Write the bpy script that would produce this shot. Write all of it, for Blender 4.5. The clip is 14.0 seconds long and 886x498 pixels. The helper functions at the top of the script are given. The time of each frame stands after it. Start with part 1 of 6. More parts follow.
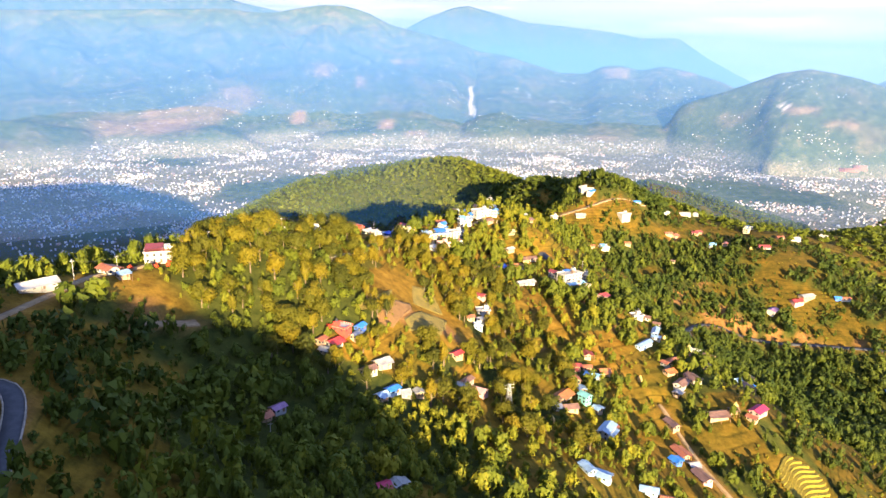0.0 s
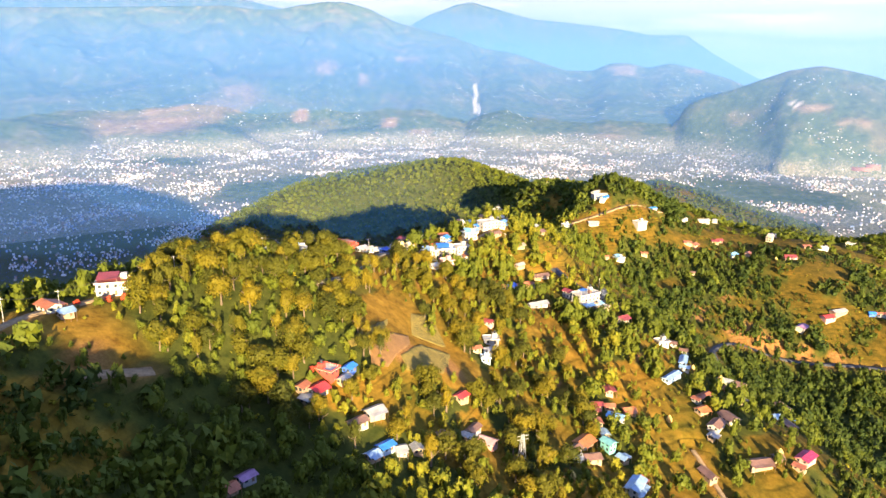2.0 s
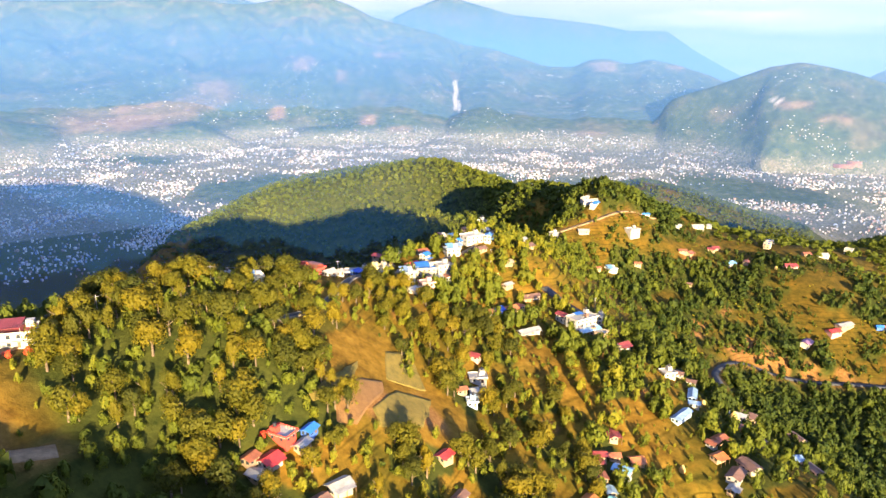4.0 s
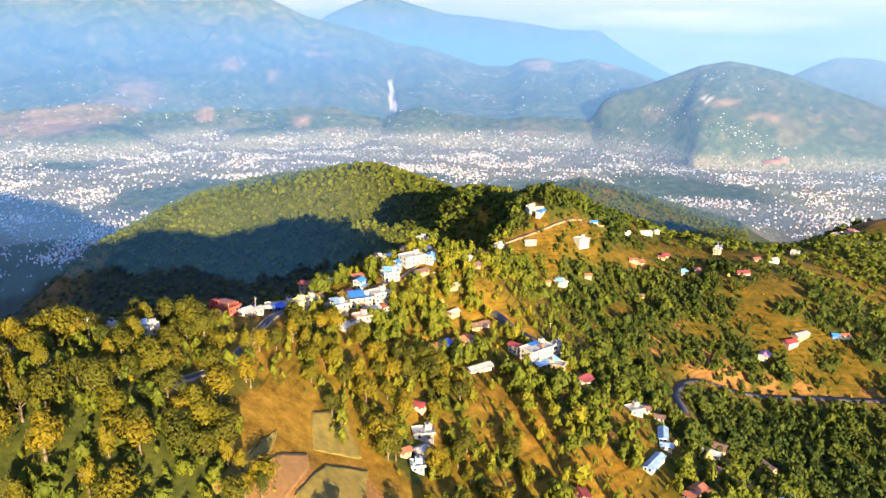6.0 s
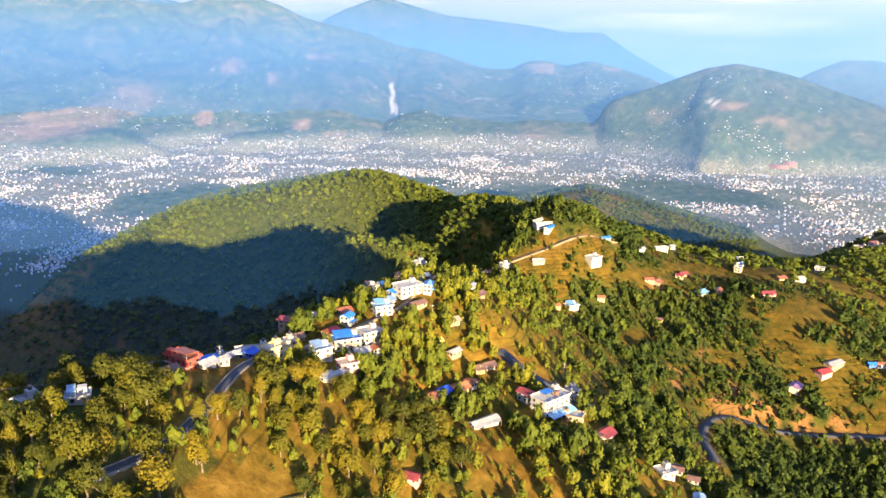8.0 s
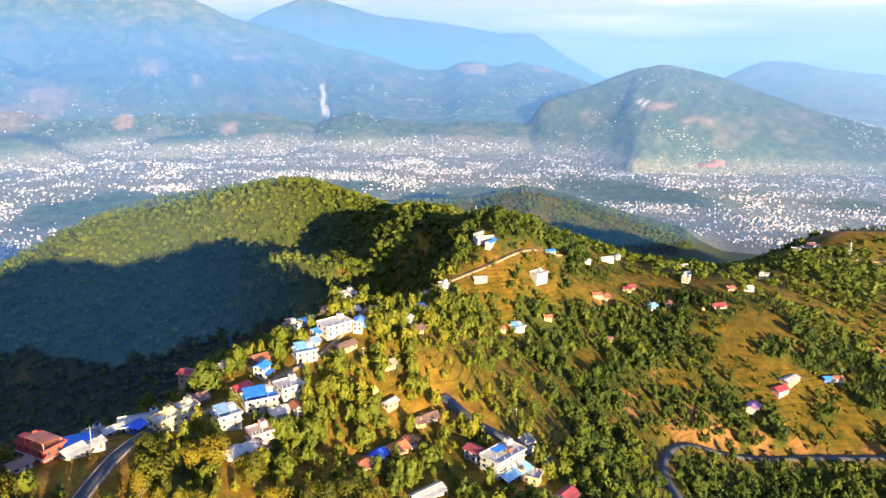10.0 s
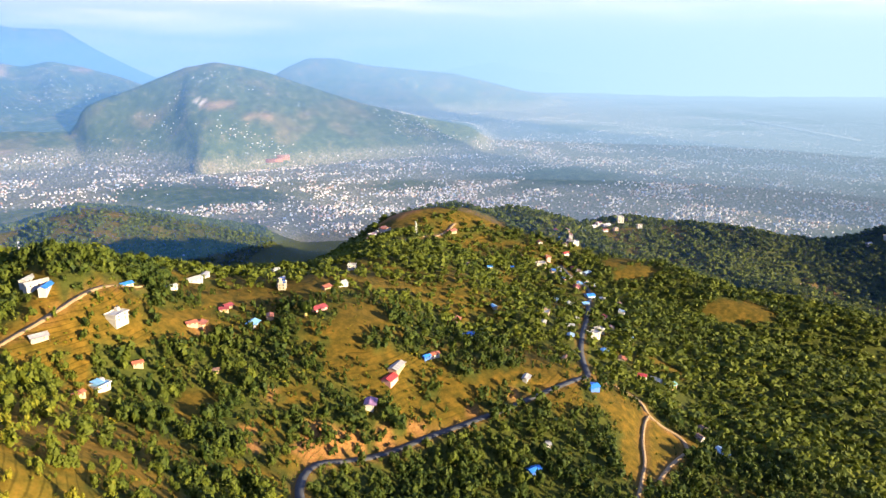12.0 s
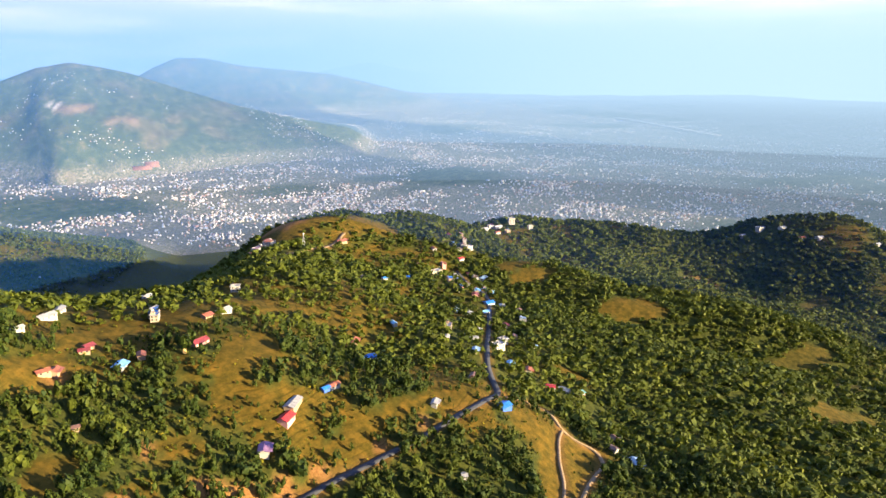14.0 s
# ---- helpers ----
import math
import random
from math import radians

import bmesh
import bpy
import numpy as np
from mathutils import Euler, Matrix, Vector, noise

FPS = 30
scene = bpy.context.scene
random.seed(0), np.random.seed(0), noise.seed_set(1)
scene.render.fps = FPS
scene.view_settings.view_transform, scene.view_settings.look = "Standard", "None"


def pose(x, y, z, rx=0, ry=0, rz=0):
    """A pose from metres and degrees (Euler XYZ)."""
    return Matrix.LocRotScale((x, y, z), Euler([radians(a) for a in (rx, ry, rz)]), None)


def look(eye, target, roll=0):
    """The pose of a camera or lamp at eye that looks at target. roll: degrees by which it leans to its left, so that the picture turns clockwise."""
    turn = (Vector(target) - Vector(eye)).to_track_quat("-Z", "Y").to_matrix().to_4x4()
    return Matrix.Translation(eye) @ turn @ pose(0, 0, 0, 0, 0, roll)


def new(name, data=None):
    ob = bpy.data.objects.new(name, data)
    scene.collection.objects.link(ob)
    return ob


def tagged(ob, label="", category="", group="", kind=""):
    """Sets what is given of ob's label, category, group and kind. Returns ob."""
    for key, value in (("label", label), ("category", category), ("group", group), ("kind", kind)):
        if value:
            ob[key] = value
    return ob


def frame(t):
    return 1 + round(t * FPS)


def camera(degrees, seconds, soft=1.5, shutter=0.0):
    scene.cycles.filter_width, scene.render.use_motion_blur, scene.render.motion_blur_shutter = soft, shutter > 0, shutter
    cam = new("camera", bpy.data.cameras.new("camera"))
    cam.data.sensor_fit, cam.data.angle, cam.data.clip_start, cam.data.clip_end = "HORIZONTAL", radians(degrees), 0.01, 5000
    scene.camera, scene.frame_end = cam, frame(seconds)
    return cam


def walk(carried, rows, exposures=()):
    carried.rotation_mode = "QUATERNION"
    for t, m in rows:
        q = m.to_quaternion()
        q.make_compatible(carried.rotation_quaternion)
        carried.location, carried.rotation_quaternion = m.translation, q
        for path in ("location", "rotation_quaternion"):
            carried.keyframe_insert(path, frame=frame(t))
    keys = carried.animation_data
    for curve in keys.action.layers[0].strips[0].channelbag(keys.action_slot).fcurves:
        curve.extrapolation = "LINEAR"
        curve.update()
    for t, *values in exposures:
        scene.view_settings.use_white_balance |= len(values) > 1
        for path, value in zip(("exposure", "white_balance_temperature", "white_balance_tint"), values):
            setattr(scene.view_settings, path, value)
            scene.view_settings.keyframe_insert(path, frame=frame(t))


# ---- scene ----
cam = camera(64.1, 14.0, soft=1.45)
PATH = [
    (0, (3.551, -1.446, 0.287), (3.545, 0.487, -0.227), 1.0),
    (0.5, (3.645, 11.247, 0.275), (3.637, 13.18, -0.241), 1.0),
    (1, (3.765, 24.036, 0.295), (3.753, 25.967, -0.223), 1.0),
    (1.5, (3.869, 36.916, 0.334), (3.854, 38.848, -0.185), 0.9),
    (2, (3.952, 49.893, 0.379), (3.934, 51.824, -0.142), 0.9),
    (2.2, (3.969, 55.121, 0.4), (3.952, 57.052, -0.122), 0.9),
    (4.3, (4.098, 110.405, 1.113), (4.166, 112.331, 0.58), 1.0),
    (4.5, (4.178, 115.693, 1.133), (4.387, 117.61, 0.602), 1.0),
    (5, (4.647, 128.934, 1.188), (4.86, 130.85, 0.656), 1.0),
    (5.5, (5.518, 142.162, 1.245), (5.728, 144.079, 0.714), 1.0),
    (6, (6.722, 155.31, 1.284), (6.929, 157.227, 0.754), 0.9),
    (6.5, (8.202, 168.394, 1.342), (8.406, 170.312, 0.814), 1.0),
    (7, (9.869, 181.35, 1.444), (10.07, 183.269, 0.918), 0.9),
    (9.5, (19.108, 245.143, 2.72), (19.316, 247.063, 2.197), 0.9),
    (10, (21.295, 257.688, 2.868), (21.673, 259.582, 2.348), 0.9),
    (10.5, (23.96, 269.996, 3.026), (24.548, 271.836, 2.509), 0.7),
    (11, (27.283, 281.975, 3.149), (28.169, 283.693, 2.634), 0.6),
    (11.5, (31.931, 293.414, 3.176), (33.128, 294.931, 2.662), 0.5),
    (12, (37.875, 304.396, 3.213), (39.251, 305.753, 2.699), 0.3),
    (12.5, (44.468, 314.968, 3.249), (45.843, 316.327, 2.737), 0.2),
    (13, (51.617, 325.032, 3.263), (53.078, 326.299, 2.752), 0.2),
    (13.5, (59.128, 334.744, 3.257), (60.689, 335.885, 2.746), 0.2),
    (14, (66.788, 344.312, 3.247), (68.373, 345.421, 2.735), 0.3),
]
# the camera takes less light as the bright valley fills the picture
walk(cam, [(t, look(eye, to, lean)) for t, eye, to, lean in PATH], ((0.0, 1.70, 6700, 15), (2.0, 1.65, 6700, 15), (5.0, 1.54, 6700, 15), (7.0, 1.46, 6550, 15), (9.5, 1.43, 6350, 15), (12.0, 1.34, 6300, 15), (14.0, 1.32, 6300, 15)))

# ---- world, sun ----
SUN_AZ, SUN_EL = 166.0, 11.5          # degrees clockwise from +y, and above the horizon
to_sun = Vector((math.sin(radians(SUN_AZ)) * math.cos(radians(SUN_EL)), math.cos(radians(SUN_AZ)) * math.cos(radians(SUN_EL)), math.sin(radians(SUN_EL))))
world = bpy.data.worlds.new("world")
scene.world = world
world.use_nodes = True
wn, wl = world.node_tree.nodes, world.node_tree.links
sky = wn.new("ShaderNodeTexSky")
sky.sky_type, sky.sun_disc = "NISHITA", False
sky.sun_elevation, sky.sun_rotation = radians(SUN_EL), radians(SUN_AZ)
sky.altitude, sky.air_density, sky.dust_density, sky.ozone_density = 1400, 1.0, 1.5, 1.5
wn["Background"].inputs["Strength"].default_value = 1.0
# a bright hazy band low in the sky, all the way round, paling into the blue above
way = wn.new("ShaderNodeTexCoord")
up = wn.new("ShaderNodeSeparateXYZ")
wl.new(way.outputs["Generated"], up.inputs["Vector"])
low = wn.new("ShaderNodeValToRGB")
low.color_ramp.elements[0].color = (0.40, 0.44, 0.48, 1)
low.color_ramp.elements[1].color = (0.20, 0.32, 0.66, 1)
for at, colour in ((0.07, (0.66, 0.63, 0.62, 1)), (0.11, (0.30, 0.36, 0.50, 1)), (0.18, (0.22, 0.33, 0.65, 1))):
    low.color_ramp.elements.new(at).color = colour
wl.new(up.outputs["Z"], low.inputs["Fac"])
drawn = wn.new("ShaderNodeMapping")
drawn.inputs["Scale"].default_value = (2.2, 2.2, 26.0)
wl.new(way.outputs["Generated"], drawn.inputs["Vector"])
wisps = wn.new("ShaderNodeTexNoise")
wisps.inputs["Scale"].default_value, wisps.inputs["Detail"].default_value, wisps.inputs["Roughness"].default_value = 1.6, 6.0, 0.6
wl.new(drawn.outputs["Vector"], wisps.inputs["Vector"])
cloud = wn.new("ShaderNodeValToRGB")
cloud.color_ramp.elements[0].position, cloud.color_ramp.elements[0].color = 0.47, (1, 1, 1, 1)
cloud.color_ramp.elements[1].position, cloud.color_ramp.elements[1].color = 0.66, (1.75, 1.5, 1.4, 1)
wl.new(wisps.outputs["Fac"], cloud.inputs["Fac"])
hazy = wn.new("ShaderNodeMix")
hazy.data_type, hazy.blend_type = "RGBA", "MULTIPLY"
hazy.inputs[0].default_value = 1.0
wl.new(low.outputs["Color"], hazy.inputs[6])
wl.new(cloud.outputs["Color"], hazy.inputs[7])
clear = wn.new("ShaderNodeMix")
clear.data_type, clear.blend_type = "RGBA", "MULTIPLY"
clear.inputs[0].default_value, clear.inputs[7].default_value = 1.0, (0.0003, 0.0009, 0.0036, 1)
both = wn.new("ShaderNodeMix")
both.data_type, both.blend_type = "RGBA", "ADD"
both.inputs[0].default_value = 1.0
wl.new(sky.outputs["Color"], clear.inputs[6])
wl.new(clear.outputs[2], both.inputs[6])
toward = wn.new("ShaderNodeVectorMath")
toward.operation = "DOT_PRODUCT"
toward.inputs[1].default_value = (math.sin(radians(110)), math.cos(radians(110)), 0)
wl.new(way.outputs["Generated"], toward.inputs[0])
lift = wn.new("ShaderNodeMath")
lift.operation = "MULTIPLY_ADD"
lift.inputs[1].default_value, lift.inputs[2].default_value = 0.28, 0.63
wl.new(toward.outputs["Value"], lift.inputs[0])
glare = wn.new("ShaderNodeVectorMath")
glare.operation = "SCALE"
wl.new(hazy.outputs[2], glare.inputs[0])
wl.new(lift.outputs[0], glare.inputs["Scale"])
wl.new(glare.outputs["Vector"], both.inputs[7])
wl.new(both.outputs[2], wn["Background"].inputs["Color"])
sun_data = bpy.data.lights.new("sun", "SUN")
sun_data.energy, sun_data.angle, sun_data.color = 8.8, radians(0.6), (1.0, 0.80, 0.45)
sun = new("sun", sun_data)
sun.matrix_world = look(to_sun * 3000, (0, 0, 0))


# ---- small numeric tools ----
def hash2(ix, iy, seed):
    h = (ix.astype(np.int64) * 374761393 + iy.astype(np.int64) * 668265263 + seed * 1442695041) & 0xFFFFFFFF
    h = ((h ^ (h >> 13)) * 1274126177) & 0xFFFFFFFF
    return ((h ^ (h >> 16)) & 0xFFFFFF) / float(0xFFFFFF)


def vnoise(x, y, seed=0):
    """Smooth noise from 0 to 1, one cell a unit."""
    ix, iy = np.floor(x), np.floor(y)
    fx, fy = x - ix, y - iy
    fx, fy = fx * fx * (3 - 2 * fx), fy * fy * (3 - 2 * fy)
    a, b = hash2(ix, iy, seed), hash2(ix + 1, iy, seed)
    c, d = hash2(ix, iy + 1, seed), hash2(ix + 1, iy + 1, seed)
    return (a * (1 - fx) + b * fx) * (1 - fy) + (c * (1 - fx) + d * fx) * fy


def fbm(x, y, octaves=4, seed=0):
    total, amp, scale = 0.0, 0.5, 1.0
    for k in range(octaves):
        total = total + amp * vnoise(x * scale + 17.3 * k, y * scale - 9.1 * k, seed + k)
        amp, scale = amp * 0.5, scale * 2.03
    return total


def step(a, b, x):
    t = np.clip((x - a) / (b - a), 0, 1)
    return t * t * (3 - 2 * t)


# ---- the lie of the land ----
CENTRE = (25.0, 180.0)                # middle of the flight; far land is drawn in towards it
FLOOR = -500.0
# crest of the ridge from the near farm past the hill-top village to the wooded knoll and hill
SPINE = [(-229, 247, -111), (-164, 283, -95), (-143, 301, -95), (-127, 332, -96), (-104, 375, -99), (-77, 421, -103), (-65, 482, -118), (-37, 428, -118), (-49, 490, -117), (-31, 498, -117),
         (-25, 550, -126), (-4, 539, -129), (19, 560, -133), (34, 583, -134), (17, 613, -138), (38, 653, -146), (75, 668, -162), (95, 703, -170), (94, 772, -176), (130, 798, -168), (165, 858, -151),
         (150, 998, -183), (152, 1167, -194), (59, 1357, -195), (-25, 1382, -192), (-217, 1399, -222), (-343, 1357, -262), (-415, 1269, -295)]
# the shaded side of the ridge, falling into the valley
SHADE = [(100, 985, -178), (50, 940, -183), (4, 905, -191), (-30, 880, -208), (90, 880, -250), (45, 850, -274), (0, 820, -290), (-40, 800, -312), (-329, 416, -308), (-229, 476, -282), (-149, 517, -242), (-60, 617, -248), (-200, 696, -411), (0, 757, -285), (-150, 896, -444),
         (50, 947, -298), (-420, 694, -494), (-350, 1044, -499), (-650, 892, -520), (-500, 445, -480), (-699, 294, -510), (20, 1146, -327),
         (-101, 1225, -310), (-551, 1442, -499), (-251, 1693, -470), (99, 1745, -467), (-801, 1290, -529), (300, 1348, -357)]
# the sunny side, with its hamlets, down to the lower road
SUNNY = [(-84, 248, -137), (-121, 178, -103), (-95, 138, -112), (-1, 355, -141), (-8, 386, -141), (21, 331, -162), (86, 318, -175), (68, 271, -170), (88, 372, -167),
         (124, 345, -189), (180, 370, -189), (132, 425, -179), (163, 431, -187), (136, 466, -170), (95, 496, -156), (53, 510, -148),
         (28, 416, -155), (174, 735, -191), (219, 659, -212), (271, 649, -233), (281, 629, -246), (326, 663, -235), (417, 670, -232), (376, 686, -221),
         (354, 761, -190), (304, 771, -190), (201, 769, -167), (241, 559, -243), (301, 520, -272)]
EAST = [(290, 869, -175), (420, 885, -203), (560, 940, -229), (401, 568, -268), (519, 598, -263), (532, 610, -265), (575, 506, -303), (548, 538, -303),
        (656, 598, -303), (650, 692, -282), (684, 750, -279), (710, 722, -290), (859, 886, -293), (670, 1050, -243), (757, 1116, -236), (783, 1006, -249),
        (901, 1065, -242), (1052, 1029, -265), (1019, 837, -312), (1117, 841, -337), (1026, 633, -353), (1009, 458, -379), (896, 386, -384),
        (923, 561, -369), (1335, 593, -385), (1478, 623, -317), (1188, 981, -285), (1126, 983, -288), (1351, 836, -313), (1527, 438, -298)]
OUTER = [(702, 303, -368), (501, 302, -325), (301, 300, -260), (221, 220, -247), (121, 180, -203), (1, 59, -112), (1, 179, -139), (302, 61, -223), (1152, 256, -412), (1402, 158, -422),
         (802, 5, -386), (502, -147, -267), (450, 1249, -414), (700, 1450, -484), (1000, 1402, -490), (1351, 1205, -472), (1751, 909, -472),
         (1902, 411, -461), (1703, -89, -454), (-198, -252, 46), (2, -250, 13), (45, -250, -2), (89, -250, -10), (130, -249, -66), (232, -249, -128),
         (-440, -250, 100), (-310, -250, 86), (-115, -250, 30), (-750, -250, -6), (-419, 96, -183), (-98, -61, -36), (2, -450, 30), (-950, 0, -400), (-2, 2094, -525), (699, 1899, -513)]


def plate(points):
    """A thin bent plate through the given heights, as a function of x and y."""
    p = np.array(points, float)
    n = len(p)

    def kernel(d2):
        return 0.5 * d2 * np.log(d2 + 1e-9)
    a = np.zeros((n + 3, n + 3))
    d2 = ((p[:, None, :2] - p[None, :, :2]) ** 2).sum(-1) / 1e6
    a[:n, :n] = kernel(d2) + 0.0004 * np.eye(n)
    a[:n, n:], a[n:, :n] = np.c_[np.ones(n), p[:, :2] / 1e3], np.c_[np.ones(n), p[:, :2] / 1e3].T
    w = np.linalg.solve(a, np.r_[p[:, 2], 0, 0, 0])

    def at(x, y):
        z = w[n] + w[n + 1] * x / 1e3 + w[n + 2] * y / 1e3
        for k in range(n):
            z = z + w[k] * kernel(((x - p[k, 0]) ** 2 + (y - p[k, 1]) ** 2) / 1e6)
        return z
    return at


near_land = plate(SPINE + SHADE + SUNNY + EAST + OUTER)

# far hills: azimuths (degrees from +y, clockwise), their skyline's rise above eye level, range of crest, of foot, and of the back foot
HILLS = [
    ((17.1, 20, 23.2, 25.3, 27.2, 29, 30.8, 33.4, 38, 43.2, 46, 48), (-4.5, -2.6, -1.1, -0.5, -0.1, -0.4, -0.8, -1.7, -3.2, -4.4, -4.9, -6), 4700, 3900, 6500, 0.9),
    ((-45, -30, -22, -17.7, -15.8, -14.2, -12.3, -10.4, -8.7, -7, -4.9, -2.7, -0.1, 2.2, 4.4, 6.1, 8.8, 11), (2.4, 3.0, 3.4, 3.6, 3.4, 3.4, 3.8, 4.1, 4.1, 3.7, 2.7, 2.2, 1.6, 0.8, 0.5, 0.0, -0.8, -2.5), 11000, 3950, 16000, 0.85),
    ((-50, -32, -24, -20, -17, -13, -9, -5), (7.0, 6.6, 6.0, 5.2, 4.2, 3.4, 2.4, 0), 15000, 12000, 20000, 0.8),
    ((-6, -3.6, -1.8, -0.1, 1.2, 2.9, 6, 10.3, 12.8, 14.9, 17.7, 19.8, 22.2, 26), (1.2, 2.6, 3.5, 4.1, 4.3, 3.9, 3.1, 2.7, 2.4, 2.0, 2.0, 0.6, -0.7, -2.5), 17000, 12500, 22000, 0.8),
    ((1, 4.4, 6.1, 8.8, 10.9, 12.1, 13.4, 15.1, 16.7, 18.7, 21.1, 22.3, 25), (0.2, 0.4, 0.0, -0.8, -0.8, -0.2, -0.1, -0.5, -0.1, -0.5, -1.2, -1.7, -3.5), 9000, 3900, 12000, 0.85),
    ((29, 32.5, 34.1, 36.1, 38.4, 41.7, 45.1, 47.7, 51.2, 54.8, 58.4), (-2.5, -0.5, 0.2, 0.2, -0.3, -0.6, -0.9, -1.5, -2.4, -3.3, -3.8), 9500, 7600, 13000, 0.9),
    ((41, 44.3, 48.2, 51.2, 55.7, 62.7, 69.5, 74.8, 80.6, 86.4, 100), (-2, -0.7, 0.0, -0.7, -1.1, -1.3, -0.3, -0.5, -1.5, -1.7, -1.8), 15000, 10500, 20000, 0.9),
    ((-50, -32.4, -30.5, -28.7, -27.4, -26.8, -25.7, -24), (-4, -4.7, -5.2, -5.5, -6.5, -7.4, -8.4, -9), 4200, 3500, 5200, 1.0),
    ((45.4, 46.4, 47.6, 49.4, 53, 54), (-5.2, -4.7, -4.3, -4.6, -5.4, -5.8), 6000, 5600, 6500, 1.0),
    ((54.3, 55.5, 57.1, 58), (-5.5, -5.0, -5.4, -5.7), 5900, 5600, 6300, 1.0),
    ((76, 79.9, 81.7, 83.9, 86.7), (-5.8, -5.4, -4.8, -5.1, -5.6), 6300, 5700, 7000, 1.0),
    ((-8.5, -6.3, -4.9, -1.7, 0.1, 1.5, 5, 8), (-9, -8.2, -7.2, -5.4, -4.7, -4.3, -5, -6.8), 5400, 3600, 6500, 0.9),
    ((3, 4.5, 7, 9.9, 13, 15.2, 17, 20.6, 23.4, 27.1, 30.8), (-12.2, -11.4, -11.1, -11, -10.7, -10.1, -9.7, -10.3, -11.1, -12.1, -13.2), 1950, 1450, 2500, 1.0),
]


# local rises and hollows on the near hillside: x, y, metres
LOCAL = [(95, 925, 20), (55, 902, 13), (15, 888, 13), (-15, 880, 10), (130, 950, 19), (-58, 478, -5), (-43, 510, -7), (22, 550, 2), (37, 575, 6), (53, 508, -3), (92, 496, -2), (158, 803, 9), (201, 771, -2), (101, 729, -4), (645, 1017, 6), (345, 769, -8), (375, 687, -6), (325, 656, -5),
         (579, 513, -9), (496, 730, -14), (405, 572, -9), (84, 364, -11), (10, 342, -1), (-17, 294, -1), (-133, 332, 2), (-158, 268, 6), (-140, 205, 10), (-115, 388, 8), (-104, 403, 5), (745, 1085, 14), (865, 1088, 13), (130, 800, 0),
         (132, 422, 1), (181, 362, -2), (738, 749, 0), (0, 440, 0), (-90, 300, 0), (250, 650, 0)]


def eased(points, reach=48.0):
    """Smooth bumps that add the given heights at the given places."""
    p = np.array(points, float)
    w = np.linalg.solve(np.exp(-((p[:, None, :2] - p[None, :, :2]) ** 2).sum(-1) / (2 * reach ** 2)) + 0.02 * np.eye(len(p)), p[:, 2])

    def at(x, y):
        out = np.zeros(np.shape(x))
        for (cx, cy, _), k in zip(p, w):
            out = out + k * np.exp(-((x - cx) ** 2 + (y - cy) ** 2) / (2 * reach ** 2))
        return out
    return at


local_rise = eased(LOCAL)


def far_hill(hill, x, y, r, az, flat):
    """One far hill or range, with spurs and gullies running down its front."""
    turn, rise, crest, foot, back, power = hill
    top = crest * np.tan(np.radians(np.interp(az, turn, rise)))
    edge = step(turn[0] - 2.0, turn[0] + 1.5, az) * (1 - step(turn[-1] - 1.5, turn[-1] + 2.0, az)) if turn[0] > -45 else 1 - step(turn[-1] - 1.5, turn[-1] + 2.0, az)
    shift = foot
    if crest == 4700:             # a spur comes down from the top towards the valley; west of it the side falls off steeply
        shift, power = 3550 + 25 * np.clip(az - 25.3, 0, 20), 0.6
        top = np.where(az < 25.3, crest * math.tan(radians(-0.45)), top)
    bend = (fbm(x / crest * 7, y / crest * 7, 4, 3) - 0.47) * 0.5
    u = np.clip((r - shift) / (crest - shift) + bend * np.clip((crest - r) / (crest - foot), 0, 1) * (0.15 if crest == 4700 else 0.8), 0, 1) ** power
    # spurs and gullies run down the slope
    fold = np.abs(fbm(az / 3.4 + 1.2 * bend + crest, 1.3 * u + 0.1 * az, 4, 14) - 0.47) * 2.6 + 0.45 * np.abs(fbm(az / 1.3, 3.0 * u + crest, 3, 24) - 0.44) * 2.6
    gully = np.clip(0.62 - fold, 0, 1) * np.sin(np.pi * np.clip(u, 0, 1)) ** 0.8
    deep = 0.15 if crest == 4700 else 0.42
    front = u * (1 - deep * gully) + 0.02 * (fbm(x / crest * 40, y / crest * 40, 3, 4) - 0.47) * np.sin(np.pi * u)
    shape = np.where(r < crest, front, 1 - step(crest, back, r))
    rise_to = flat + (top - flat) * shape * edge
    if crest == 4700:
        off = r * np.sin(np.radians(np.clip(25.3 + 0.5 * np.sin(r / 140.0) * (1 - u) - az, 0, 30)))
        rise_to = rise_to - 130 * (1 - np.exp(-off / 70)) * (1 - u ** 4) - 0.40 * off * (0.9 + 0.2 * fbm(x / 260, y / 260, 3, 9))
    return rise_to


